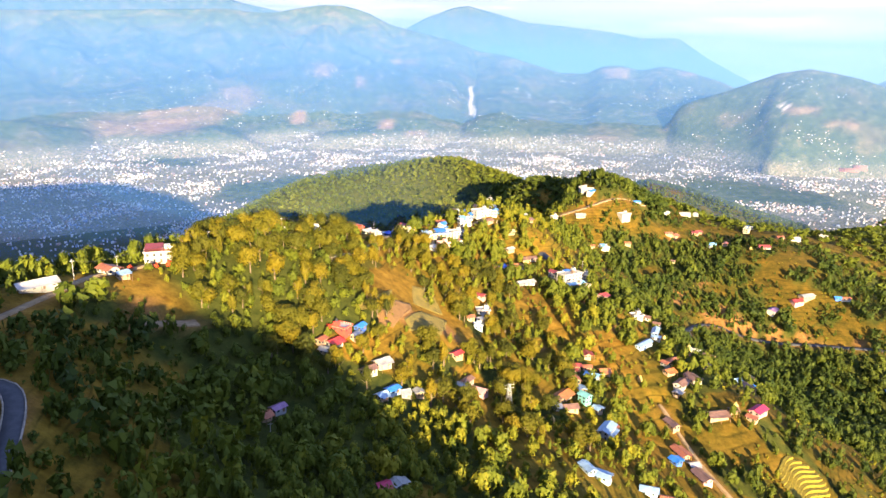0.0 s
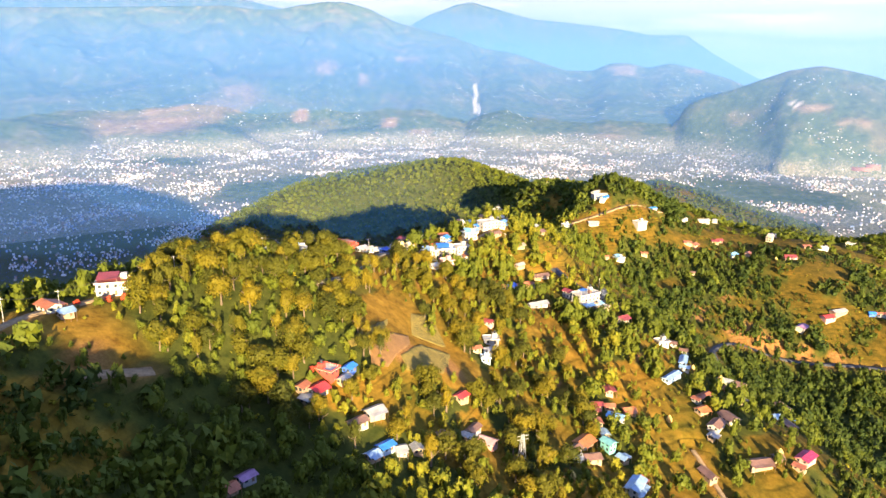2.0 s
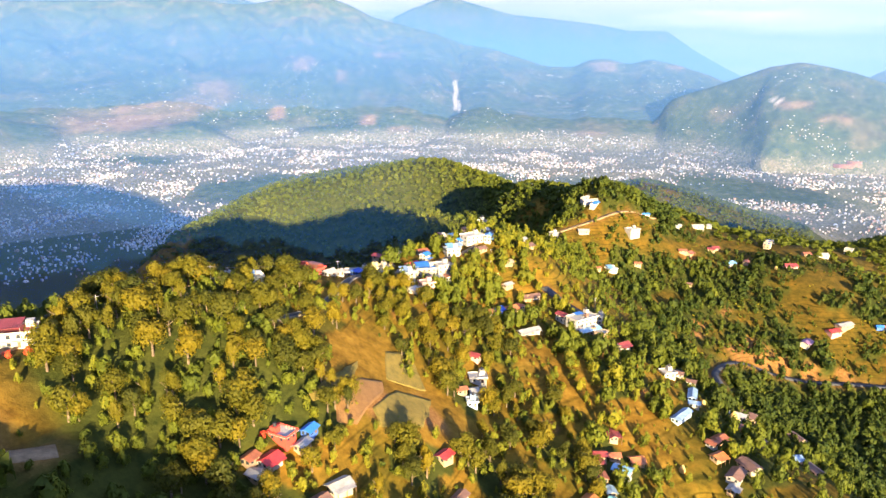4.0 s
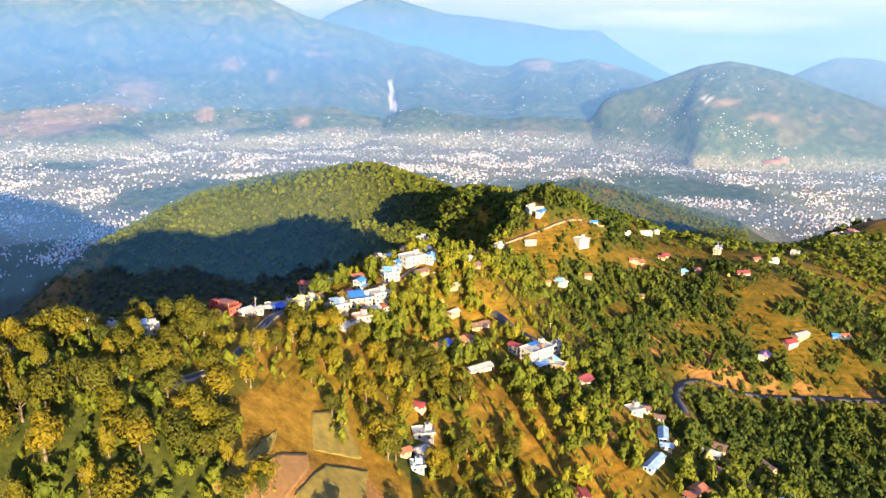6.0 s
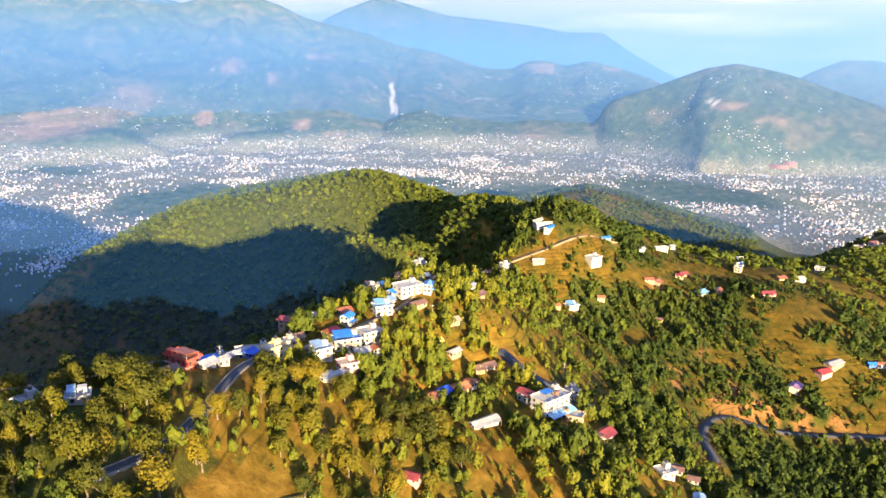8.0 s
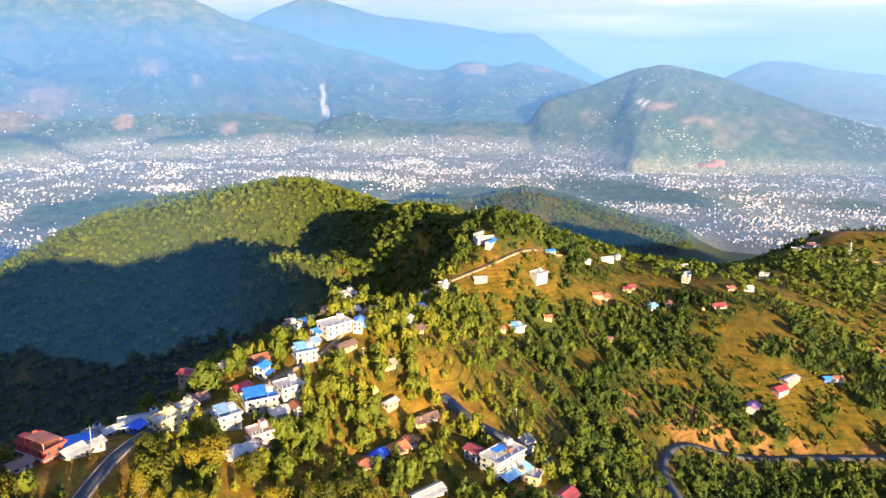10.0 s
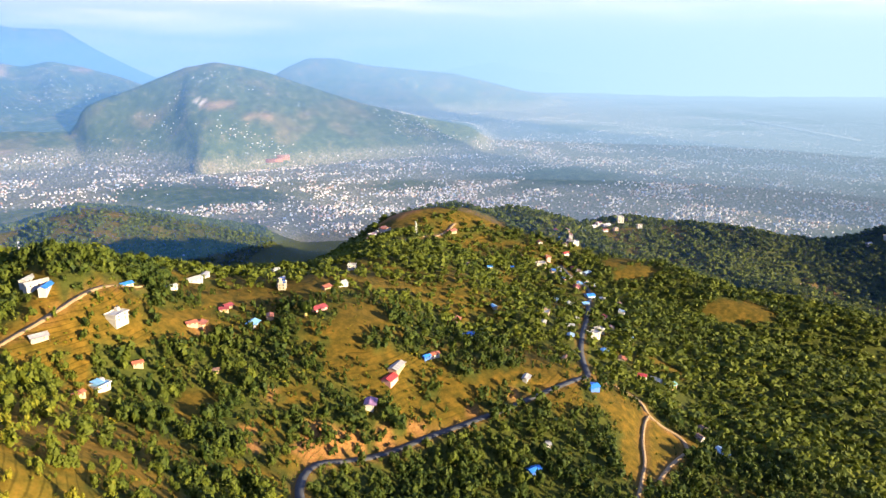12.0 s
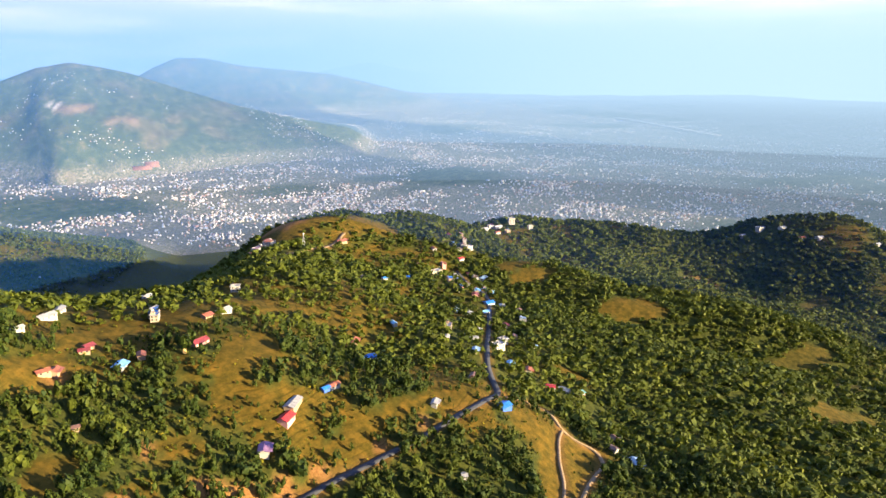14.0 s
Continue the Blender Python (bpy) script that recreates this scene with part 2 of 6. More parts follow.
def land(x, y):
    """Height of the ground at true distances."""
    x, y = np.asarray(x, float), np.asarray(y, float)
    dx, dy = x - CENTRE[0], y - CENTRE[1]
    r, az = np.hypot(dx, dy), np.degrees(np.arctan2(dx, dy))
    flat = FLOOR - 25 + 50 * fbm(x / 1400, y / 1400, 3, 5)
    keep = 1 - step(1500, 2300, r)
    rough = (fbm(x / 90, y / 90, 4, 1) - 0.47) * 22 + (np.abs(fbm(x / 210, y / 210, 3, 8) - 0.47) - 0.08) * 26
    z = np.full(np.shape(r), FLOOR)
    close = r < 2350
    if np.ndim(r) == 0:
        z = near_land(x, y)
    else:
        z[close] = near_land(x[close], y[close]) + local_rise(x[close], y[close])
    z = np.maximum(z, FLOOR) + rough * step(60, 500, r) * step(FLOOR, FLOOR + 120, z)
    spurs = (np.abs(fbm(x / 330 + 0.35 * y / 330, y / 520, 3, 15) - 0.44) - 0.07) * 190
    z = z + spurs * step(640, 950, x) * (1 - step(700, 1000, y)) * step(120, 400, y)
    z = flat + (z - flat) * keep
    for hill in HILLS:
        there = (r > hill[3] - 700) & (az > hill[0][0] - 2.1) & (az < hill[0][-1] + 2.1)
        if np.ndim(r) and there.any():
            z[there] = np.maximum(z[there], far_hill(hill, x[there], y[there], r[there], az[there], flat[there]))
    return z


def drawn_in(x, y, z):
    """Far land lies nearer than in truth, in the same direction and smaller by as much."""
    dx, dy = np.asarray(x, float) - CENTRE[0], np.asarray(y, float) - CENTRE[1]
    r = np.hypot(dx, dy)
    q = np.where(r > 2500, 2500 + 2150 * (1 - np.exp(-(r - 2500) / 3400)), r) / np.maximum(r, 1)
    return CENTRE[0] + dx * q, CENTRE[1] + dy * q, z * q, q


# ---- end of land ----

# ---- materials ----
def node_mat(name):
    m = bpy.data.materials.new(name)
    m.use_nodes = True
    nt = m.node_tree
    return m, nt, nt.nodes["Principled BSDF"]


def add(nt, kind, **values):
    n = nt.nodes.new("ShaderNode" + kind)
    for key, value in values.items():
        n.inputs[key.replace("_", " ")].default_value = value
    return n


def ramp(nt, source, stops):
    n = nt.nodes.new("ShaderNodeValToRGB")
    el = n.color_ramp.elements
    while len(el) < len(stops):
        el.new(0.5)
    for e, (at, colour) in zip(el, stops):
        e.position, e.color = at, (*colour, 1) if len(colour) == 3 else colour
    nt.links.new(source, n.inputs["Fac"])
    return n.outputs["Color"]


def blend(nt, fac, a, b, how="MIX"):
    n = nt.nodes.new("ShaderNodeMix")
    n.data_type, n.blend_type = "RGBA", how
    for socket, value in ((n.inputs[0], fac), (n.inputs[6], a), (n.inputs[7], b)):
        if isinstance(value, bpy.types.NodeSocket):
            nt.links.new(value, socket)
        elif isinstance(value, tuple):
            socket.default_value = (*value, 1)
        else:
            socket.default_value = value
    return n.outputs[2]


def noise_tex(nt, scale, detail=4.0, rough=0.55, where="Position"):
    g = nt.nodes.new("ShaderNodeNewGeometry" if where == "Position" else "ShaderNodeTexCoord")
    n = add(nt, "TexNoise", Scale=scale, Detail=detail, Roughness=rough)
    nt.links.new(g.outputs[where], n.inputs["Vector"])
    return n.outputs["Fac"]


def bump(nt, height, bsdf, strength, distance):
    n = add(nt, "Bump", Strength=strength, Distance=distance)
    nt.links.new(height, n.inputs["Height"])
    nt.links.new(n.outputs["Normal"], bsdf.inputs["Normal"])


def ground_material():
    """Dry autumn grass, bare earth and low green cover, terraced in narrow steps; r: dry, g: woodland floor, b: bare."""
    m, nt, b = node_mat("hillside_ground")
    a = nt.nodes.new("ShaderNodeVertexColor")
    a.layer_name = "cover"
    sep = nt.nodes.new("ShaderNodeSeparateColor")
    nt.links.new(a.outputs["Color"], sep.inputs["Color"])
    n1, n2, n3 = noise_tex(nt, 0.02, 5), noise_tex(nt, 0.14, 5, 0.65), noise_tex(nt, 0.8, 4, 0.7)
    dry = ramp(nt, n2, [(0.3, (0.085, 0.044, 0.006)), (0.5, (0.19, 0.105, 0.013)), (0.7, (0.29, 0.17, 0.026))])
    green = ramp(nt, n2, [(0.3, (0.05, 0.048, 0.006)), (0.5, (0.12, 0.090, 0.010)), (0.72, (0.20, 0.125, 0.016))])
    col = blend(nt, ramp(nt, n1, [(0.40, (0, 0, 0)), (0.62, (1, 1, 1))]), dry, green)
    col = blend(nt, sep.outputs[0], col, dry)
    col = blend(nt, a.outputs["Alpha"], col, ramp(nt, n2, [(0.3, (0.034, 0.034, 0.004)), (0.5, (0.080, 0.058, 0.007)), (0.72, (0.155, 0.088, 0.011))]))
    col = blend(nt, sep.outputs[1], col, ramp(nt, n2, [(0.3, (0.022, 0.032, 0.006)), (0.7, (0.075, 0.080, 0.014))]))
    earth = ramp(nt, n3, [(0.3, (0.18, 0.082, 0.024)), (0.7, (0.31, 0.16, 0.055))])
    col = blend(nt, sep.outputs[2], col, earth)
    col = blend(nt, 0.35, col, ramp(nt, n3, [(0.25, (0.25, 0.25, 0.25)), (0.75, (1, 1, 1))]), "MULTIPLY")
    # narrow terraces: a darker riser at every step of height
    g = nt.nodes.new("ShaderNodeNewGeometry")
    xyz = nt.nodes.new("ShaderNodeSeparateXYZ")
    nt.links.new(g.outputs["Position"], xyz.inputs["Vector"])
    z2 = nt.nodes.new("ShaderNodeMath"); z2.operation = "MULTIPLY_ADD"
    z2.inputs[1].default_value = 4.0
    nt.links.new(noise_tex(nt, 0.03, 2), z2.inputs[0]); nt.links.new(xyz.outputs["Z"], z2.inputs[2])
    saw = nt.nodes.new("ShaderNodeMath"); saw.operation = "PINGPONG"
    saw.inputs[1].default_value = 1.3
    nt.links.new(z2.outputs[0], saw.inputs[0])
    broken = ramp(nt, noise_tex(nt, 0.05, 3), [(0.36, (0, 0, 0)), (0.54, (1, 1, 1))])
    riser = blend(nt, broken, (1.0, 1.0, 1.0), ramp(nt, saw.outputs[0], [(0.08, (0.40, 0.43, 0.28)), (0.42, (1, 1, 1)), (1.0, (1.0, 0.94, 0.86))]))
    terr = nt.nodes.new("ShaderNodeMath"); terr.operation = "SUBTRACT"; terr.use_clamp = True
    terr.inputs[0].default_value = 0.75
    most = nt.nodes.new('ShaderNodeMath'); most.operation = 'MAXIMUM'
    nt.links.new(sep.outputs[1], most.inputs[0]); nt.links.new(sep.outputs[0], most.inputs[1])
    nt.links.new(most.outputs[0], terr.inputs[1])
    col = blend(nt, terr.outputs[0], col, blend(nt, 1.0, col, riser, "MULTIPLY"))
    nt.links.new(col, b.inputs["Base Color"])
    b.inputs["Roughness"].default_value = 0.95
    b.inputs["Specular IOR Level"].default_value = 0.1
    relief = nt.nodes.new("ShaderNodeMath"); relief.operation = "MULTIPLY_ADD"
    relief.inputs[1].default_value = 0.22
    nt.links.new(saw.outputs[0], relief.inputs[0]); nt.links.new(n3, relief.inputs[2])
    bump(nt, relief.outputs[0], b, 0.4, 1.3)
    return m


def far_material():
    """Wooded far hills and valley floor with dry fields; r: bare land, g: town ground, b: pale rock."""
    m, nt, b = node_mat("valley_land")
    a = nt.nodes.new("ShaderNodeVertexColor")
    a.layer_name = "cover"
    sep = nt.nodes.new("ShaderNodeSeparateColor")
    nt.links.new(a.outputs["Color"], sep.inputs["Color"])
    n1, n2, n3 = noise_tex(nt, 0.006, 6, 0.6), noise_tex(nt, 0.03, 6, 0.7), noise_tex(nt, 0.12, 3, 0.6)
    wood = ramp(nt, n2, [(0.35, (0.025, 0.042, 0.022)), (0.55, (0.06, 0.08, 0.038)), (0.72, (0.14, 0.12, 0.07))])
    bare = ramp(nt, n2, [(0.3, (0.17, 0.10, 0.06)), (0.7, (0.29, 0.19, 0.12))])
    col = blend(nt, ramp(nt, n1, [(0.56, (0, 0, 0)), (0.7, (0.22, 0.22, 0.22))]), wood, bare)
    col = blend(nt, sep.outputs[0], col, bare)
    col = blend(nt, sep.outputs[2], col, ramp(nt, n2, [(0.3, (0.36, 0.31, 0.26)), (0.7, (0.54, 0.49, 0.43))]))
    col = blend(nt, sep.outputs[1], col, ramp(nt, n3, [(0.35, (0.075, 0.095, 0.05)), (0.5, (0.13, 0.125, 0.09)), (0.62, (0.23, 0.205, 0.165))]))
    nt.links.new(col, b.inputs["Base Color"])
    b.inputs["Roughness"].default_value = 0.95
    b.inputs["Specular IOR Level"].default_value = 0.1
    bump(nt, n2, b, 0.25, 8)
    return m


def leaf_material(name, dark, mid, light, attribute):
    m, nt, b = node_mat(name)
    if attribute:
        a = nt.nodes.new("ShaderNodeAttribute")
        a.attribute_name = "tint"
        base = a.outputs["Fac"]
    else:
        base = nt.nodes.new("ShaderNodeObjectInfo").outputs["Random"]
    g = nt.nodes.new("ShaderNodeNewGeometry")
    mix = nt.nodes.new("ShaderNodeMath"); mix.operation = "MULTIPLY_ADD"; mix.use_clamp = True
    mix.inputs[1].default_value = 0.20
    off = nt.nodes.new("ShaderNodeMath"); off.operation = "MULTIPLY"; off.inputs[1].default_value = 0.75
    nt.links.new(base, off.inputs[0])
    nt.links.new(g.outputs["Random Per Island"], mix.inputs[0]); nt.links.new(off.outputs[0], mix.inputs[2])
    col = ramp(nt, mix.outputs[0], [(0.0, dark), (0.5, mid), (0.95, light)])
    nt.links.new(col, b.inputs["Base Color"])
    b.inputs["Roughness"].default_value = 0.7
    b.inputs["Specular IOR Level"].default_value = 0.2
    t = nt.nodes.new("ShaderNodeBsdfTranslucent")
    nt.links.new(col, t.inputs["Color"])
    mixer = nt.nodes.new("ShaderNodeMixShader")
    mixer.inputs[0].default_value = 0.24
    nt.links.new(b.outputs[0], mixer.inputs[1]); nt.links.new(t.outputs[0], mixer.inputs[2])
    nt.links.new(mixer.outputs[0], nt.nodes["Material Output"].inputs["Surface"])
    return m


def varied(name, low, high, scale=0.6, rough=0.8, metal=0.0, depth=0.0):
    """A worn surface between two colours."""
    m, nt, b = node_mat(name)
    n1, n2 = noise_tex(nt, scale, 5, 0.6), noise_tex(nt, scale * 7, 3, 0.6)
    col = blend(nt, 0.25, ramp(nt, n1, [(0.32, low), (0.68, high)]), ramp(nt, n2, [(0.3, (0.35, 0.35, 0.35)), (0.65, (1, 1, 1))]), "MULTIPLY")
    nt.links.new(col, b.inputs["Base Color"])
    b.inputs["Roughness"].default_value, b.inputs["Metallic"].default_value = rough, metal
    if depth:
        bump(nt, n2, b, 0.5, depth)
    return m


GROUND, FARLAND = ground_material(), far_material()
LEAF = leaf_material("leaves", (0.017, 0.036, 0.005), (0.092, 0.110, 0.008), (0.25, 0.205, 0.011), True)
LEAF_NEAR = leaf_material("leaves_near", (0.026, 0.036, 0.004), (0.092, 0.086, 0.004), (0.18, 0.132, 0.006), False)
BARK = varied("bark", (0.07, 0.045, 0.03), (0.2, 0.15, 0.10), 1.2, 0.9)


# ---- meshes ----
def soup(name, verts, faces, mats, tint=None, index=None):
    """A mesh from arrays of places and of triangles or quads."""
    me = bpy.data.meshes.new(name)
    verts, faces = np.asarray(verts, np.float32), np.asarray(faces, np.int32)
    k = faces.shape[1]
    me.vertices.add(len(verts)); me.vertices.foreach_set("co", verts.ravel())
    me.loops.add(faces.size); me.loops.foreach_set("vertex_index", faces.ravel())
    me.polygons.add(len(faces)); me.polygons.foreach_set("loop_start", np.arange(len(faces), dtype=np.int32) * k)
    for m in mats:
        me.materials.append(m)
    if index is not None:
        me.polygons.foreach_set("material_index", np.asarray(index, np.int32))
    if tint is not None:
        me.attributes.new("tint", "FLOAT", "POINT").data.foreach_set("value", np.asarray(tint, np.float32))
    me.update(calc_edges=True)
    return me


def part(name, bm, material, parent, label=""):
    me = bpy.data.meshes.new(name)
    bm.to_mesh(me)
    bm.free()
    me.materials.append(material)
    ob = new(name, me)
    ob.parent = parent
    return tagged(ob, label)


# ---- land cover ----
# woods: x, y, reach, fullness
WOODS = [(-350, 450, 260, 1.0), (-520, 800, 320, 1.0), (-60, 1300, 420, 1.0), (-150, 1000, 330, 1.0), (-250, 700, 260, 1.0), (-110, 310, 80, 1.0), (-65, 350, 58, 1.0), (-40, 250, 85, 1.0), (-90, 390, 50, 1.0), (-50, 400, 26, 0.9), (320, 545, 95, 1.0), (420, 500, 110, 0.9), (240, 520, 50, 0.9), (250, 590, 34, 0.9),
         (900, 500, 300, 1.0), (700, 420, 200, 0.95), (1250, 600, 250, 1.0), (800, 760, 110, 0.7), (165, 870, 80, 0.9), (190, 980, 90, 0.8),
         (560, 820, 70, 0.6), (1000, 960, 120, 0.7), (440, 760, 40, 0.6), (560, 700, 45, 0.5), (200, 610, 45, 0.8), (70, 600, 50, 0.85), (60, 545, 35, 0.7), (110, 660, 45, 0.85), (150, 700, 50, 0.75), (30, 500, 40, 0.96), (100, 430, 36, 0.7), (60, 470, 36, 0.8),
         (1000, 760, 130, 0.9), (860, 640, 110, 0.9), (640, 560, 60, 0.9), (-130, 190, 70, 0.96), (-60, 175, 80, 0.96), (10, 450, 40, 0.96), (-18, 436, 22, 0.96), (20, 415, 34, 0.96), (45, 350, 40, 0.7), (25, 550, 60, 0.96), (-5, 485, 45, 0.96), (75, 480, 50, 0.85), (40, 620, 50, 0.85), (-60, 440, 30, 0.8), (130, 300, 45, 0.8), (100, 350, 35, 0.75), (160, 360, 45, 0.8), (195, 285, 40, 0.8), (70, 300, 40, 0.8), (160, 430, 60, 0.8)]
# open ground: x, y, half length, half width, turn
OPEN = [(-7.1, 370.1, 30, 24, 20), (-27.1, 392.9, 22, 9, 60), (395.6, 715, 14, 7, 10), (340.6, 714.6, 14, 7, 20), (430.8, 640.4, 50, 7, -10), (521, 561.2, 22, 36, 10),
        (549, 546.5, 16, 42, 25), (700, 1072, 45, 34, -20), (865, 1035, 42, 26, -20), (980, 815, 48, 15, -20), (1320, 476, 48, 18, -20), (1074, 454, 66, 20, -25), (903, 383, 66, 22, -25), (379, 738, 34, 16, 15), (259, 785, 26, 18, 20), (216, 702, 22, 14, 30), (770, 1090, 64, 40, -20), (1030.9, 844, 90, 18, -10), (1001.2, 666.2, 50, 24, -40), (320.4, 819.2, 34, 14, 10), (450.4, 879.9, 45, 12, 10),
        (121.1, 329.1, 18, 10, 0), (1026.6, 417.1, 22, 56, 5), (906.6, 384.3, 18, 38, 0), (365.6, 727.7, 26, 13, 0), (683, 614.2, 14, 22, 10), (496, 531.1, 46, 20, 12), (186.2, 259.7, 20, 14, 20), (-57.3, 452.6, 12, 12, 0), (-39.3, 485.6, 14, 9, 30), (-133.1, 290.5, 24, 13, 25), (-150, 249.5, 8, 32, 0), (191.1, 323.6, 18, 16, 0)]


def wooded(x, y):
    """How full the woods are, from 0 to 1."""
    e = 6.0
    gx, gy = (land(x + e, y) - land(x - e, y)) / (2 * e), (land(x, y + e) - land(x, y - e)) / (2 * e)
    facing = (-gx * to_sun_x - gy * to_sun_y) / np.sqrt(1 + gx * gx + gy * gy)
    full = 0.5 + 0.5 * step(0.05, -0.22, facing) + (0.38 + 0.10 * step(430, 600, x)) * step(110, 220, x) * step(560, 680, y + 0.3 * x) + 0.24 * step(-50, 0, x) * (1 - 0.6 * step(130, 240, x))
    patchy = fbm(x / 60, y / 60, 4, 21)
    clumps = fbm(x / 21, y / 21, 3, 25)
    full = full * (0.55 + 0.95 * step(0.34, 0.58, patchy)) * (0.38 + 0.08 * step(-60, -20, x) * (1 - step(110, 160, x)) + 0.13 * step(170, 240, x) + 0.7 * step(0.38, 0.54, clumps))
    for cx, cy, reach, amount in WOODS:
        d = np.hypot(x - cx, y - cy) / reach + (patchy - 0.47) * 0.9
        full = np.maximum(full, amount * (1 - step(0.75, 1.1, d)) * (1 if reach > 100 or amount > 0.95 else 0.5 + 0.6 * step(0.34, 0.5, clumps)))
    return np.clip(full * (1 - cleared(x, y)), 0, 1)


def cleared(x, y):
    out = np.zeros(np.shape(x))
    for cx, cy, a, b, turn in OPEN:
        c, s = math.cos(radians(turn)), math.sin(radians(turn))
        u, v = (x - cx) * c + (y - cy) * s, -(x - cx) * s + (y - cy) * c
        d = np.hypot(u / a, v / b) + (fbm(x / 18, y / 18, 3, 31) - 0.45) * 0.6
        out = np.maximum(out, 1 - step(0.8, 1.15, d))
    return out


to_sun_x, to_sun_y = to_sun.x, to_sun.y


# ---- roads: name, half width, kind, line ----
ROADS = [
    ("road", 2.6, "asphalt", [(205.8, 544.1), (217.7, 585.1), (232.7, 611.1), (247.7, 627.2), (265.7, 636.3), (295.7, 637.5), (319.7, 632.7), (341.7, 630.8), (366.8, 626), (408.8, 618.3), (448.9, 612.6), (487.9, 608.9), (515.9, 610.1), (536.9, 615.2),
                              (556.9, 633.3), (586.9, 657.4), (636.9, 688.7), (719.9, 736.1), (786.8, 776.5), (832.8, 815.7), (866.8, 860.8), (899.7, 903.9)]),
    ("road", 1.7, "asphalt", [(-62, 376), (-55.2, 385.7), (-51.2, 393.8), (-47.2, 402.8), (-43.2, 420.7), (-41.2, 439.7), (-39.3, 456.7), (-36.3, 480.6), (-30.3, 493.6)]),
    ("lane", 1.3, "dirt", [(-30.3, 493.6), (-19.3, 509.7), (8.6, 543.8), (30.6, 565.9), (52.6, 607.9), (66.5, 642.9)]),
    ("road", 1.9, "asphalt", [(66.5, 642.9), (75.4, 687.8), (84.4, 732.8), (88.3, 769.7), (97.3, 797.7)]),
    ("road", 2.6, "asphalt", [(-138.9, 177.7), (-132.9, 191.7), (-127.9, 194.3), (-122.9, 189.8), (-116.9, 177.9), (-111.8, 164.9), (-106.8, 148), (-102.8, 128.1)]),
    ("lane", 2.3, "dirt", [(97.3, 797.7), (110.3, 783.8), (129.3, 775), (158.3, 781.2), (173.4, 786.2), (200.4, 798.4), (240.3, 818.6)]),
    ("lane", 3.0, "asphalt", [(80.7, 550.2), (84.7, 542.3), (91.7, 532.4), (101.7, 526.4), (111.7, 522.5), (120.8, 510.6)]),
    ("lane", 1.6, "dirt", [(-156.9, 202.5), (-153, 227.5), (-152, 248.4), (-150, 269.4), (-150.1, 285.4), (-148.1, 293.4), (-139.1, 309.4), (-131.1, 327.4)]),
    ("lane", 3.5, "dirt", [(-103, 285.7), (-106, 283.7), (-115, 277.6), (-120, 268.6), (-125, 267.6)]),
    ("lane", 1.0, "dirt", [(129, 371), (131, 361.1), (134.1, 343.2), (138.1, 318.2), (144.1, 301.3), (151.2, 284.4)]),
    ("lane", 1.5, "dirt", [(538.9, 614.2), (548.9, 608.3), (569, 599.4), (574, 583.5), (558, 566.5), (561, 549.5), (567.1, 539.6), (553.1, 525.5), (505.1, 519.2), (468, 510)]),
    ("lane", 1.3, "dirt", [(431, 505.8), (446, 511.8), (485, 529.1), (511, 546.2), (541, 561.4), (558, 566.5)]),
    ("lane", 2.6, "dirt", [(612.4, 978.7), (640.4, 990.9), (683.4, 1001.2), (761.4, 1012.7), (800.4, 1031.9)]),
    ("lane", 2.2, "dirt", [(1291.6, 526.6), (1311.6, 566.6), (1301.5, 606.4), (1331.5, 646.5), (1301.4, 686.2)]),
]


def along(line, gap=4.0):
    """Points along a smooth line, a few metres apart, with the height of a road laid there."""
    p = np.array(line, float)
    d = np.r_[0, np.cumsum(np.hypot(*np.diff(p, axis=0).T))]
    t = np.arange(0, d[-1], gap)
    x, y = np.interp(t, d, p[:, 0]), np.interp(t, d, p[:, 1])
    k = np.array([1, 2, 3, 2, 1]) / 9
    for _ in range(2):
        x[2:-2], y[2:-2] = np.convolve(x, k, "valid"), np.convolve(y, k, "valid")
    z = land(x, y)
    for _ in range(4):
        z = np.convolve(np.r_[z[:1], z[:1], z, z[-1:], z[-1:]], k, "valid")
    return np.stack([x, y, z], 1)


LAID = [(name, half, kind, along(line)) for name, half, kind, line in ROADS]


def to_roads(x, y, reach):
    """Distance to the nearest road's edge, up to reach, and that road's height."""
    shape = np.shape(x)
    x, y = np.ravel(x), np.ravel(y)
    best, height = np.full(x.shape, float(reach)), np.zeros(x.shape)
    for _, half, _, p in LAID:
        lo, hi = p[:, :2].min(0) - reach - half, p[:, :2].max(0) + reach + half
        pick = np.where((x > lo[0]) & (x < hi[0]) & (y > lo[1]) & (y < hi[1]))[0]
        for a in range(0, len(pick), 20000):
            i = pick[a:a + 20000]
            d = np.hypot(x[i, None] - p[None, :, 0], y[i, None] - p[None, :, 1])
            k = d.argmin(1)
            d = d[np.arange(len(i)), k] - half
            closer = d < best[i]
            best[i[closer]], height[i[closer]] = d[closer], p[k[closer], 2]
    return best.reshape(shape), height.reshape(shape)


def ground(x, y):
    """The land, with the roads cut into it."""
    z = land(x, y)
    d, h = to_roads(x, y, 8.0)
    return z + (h - 0.5 - z) * (1 - step(1.5, 8.0, d)) * (d < 8.0)


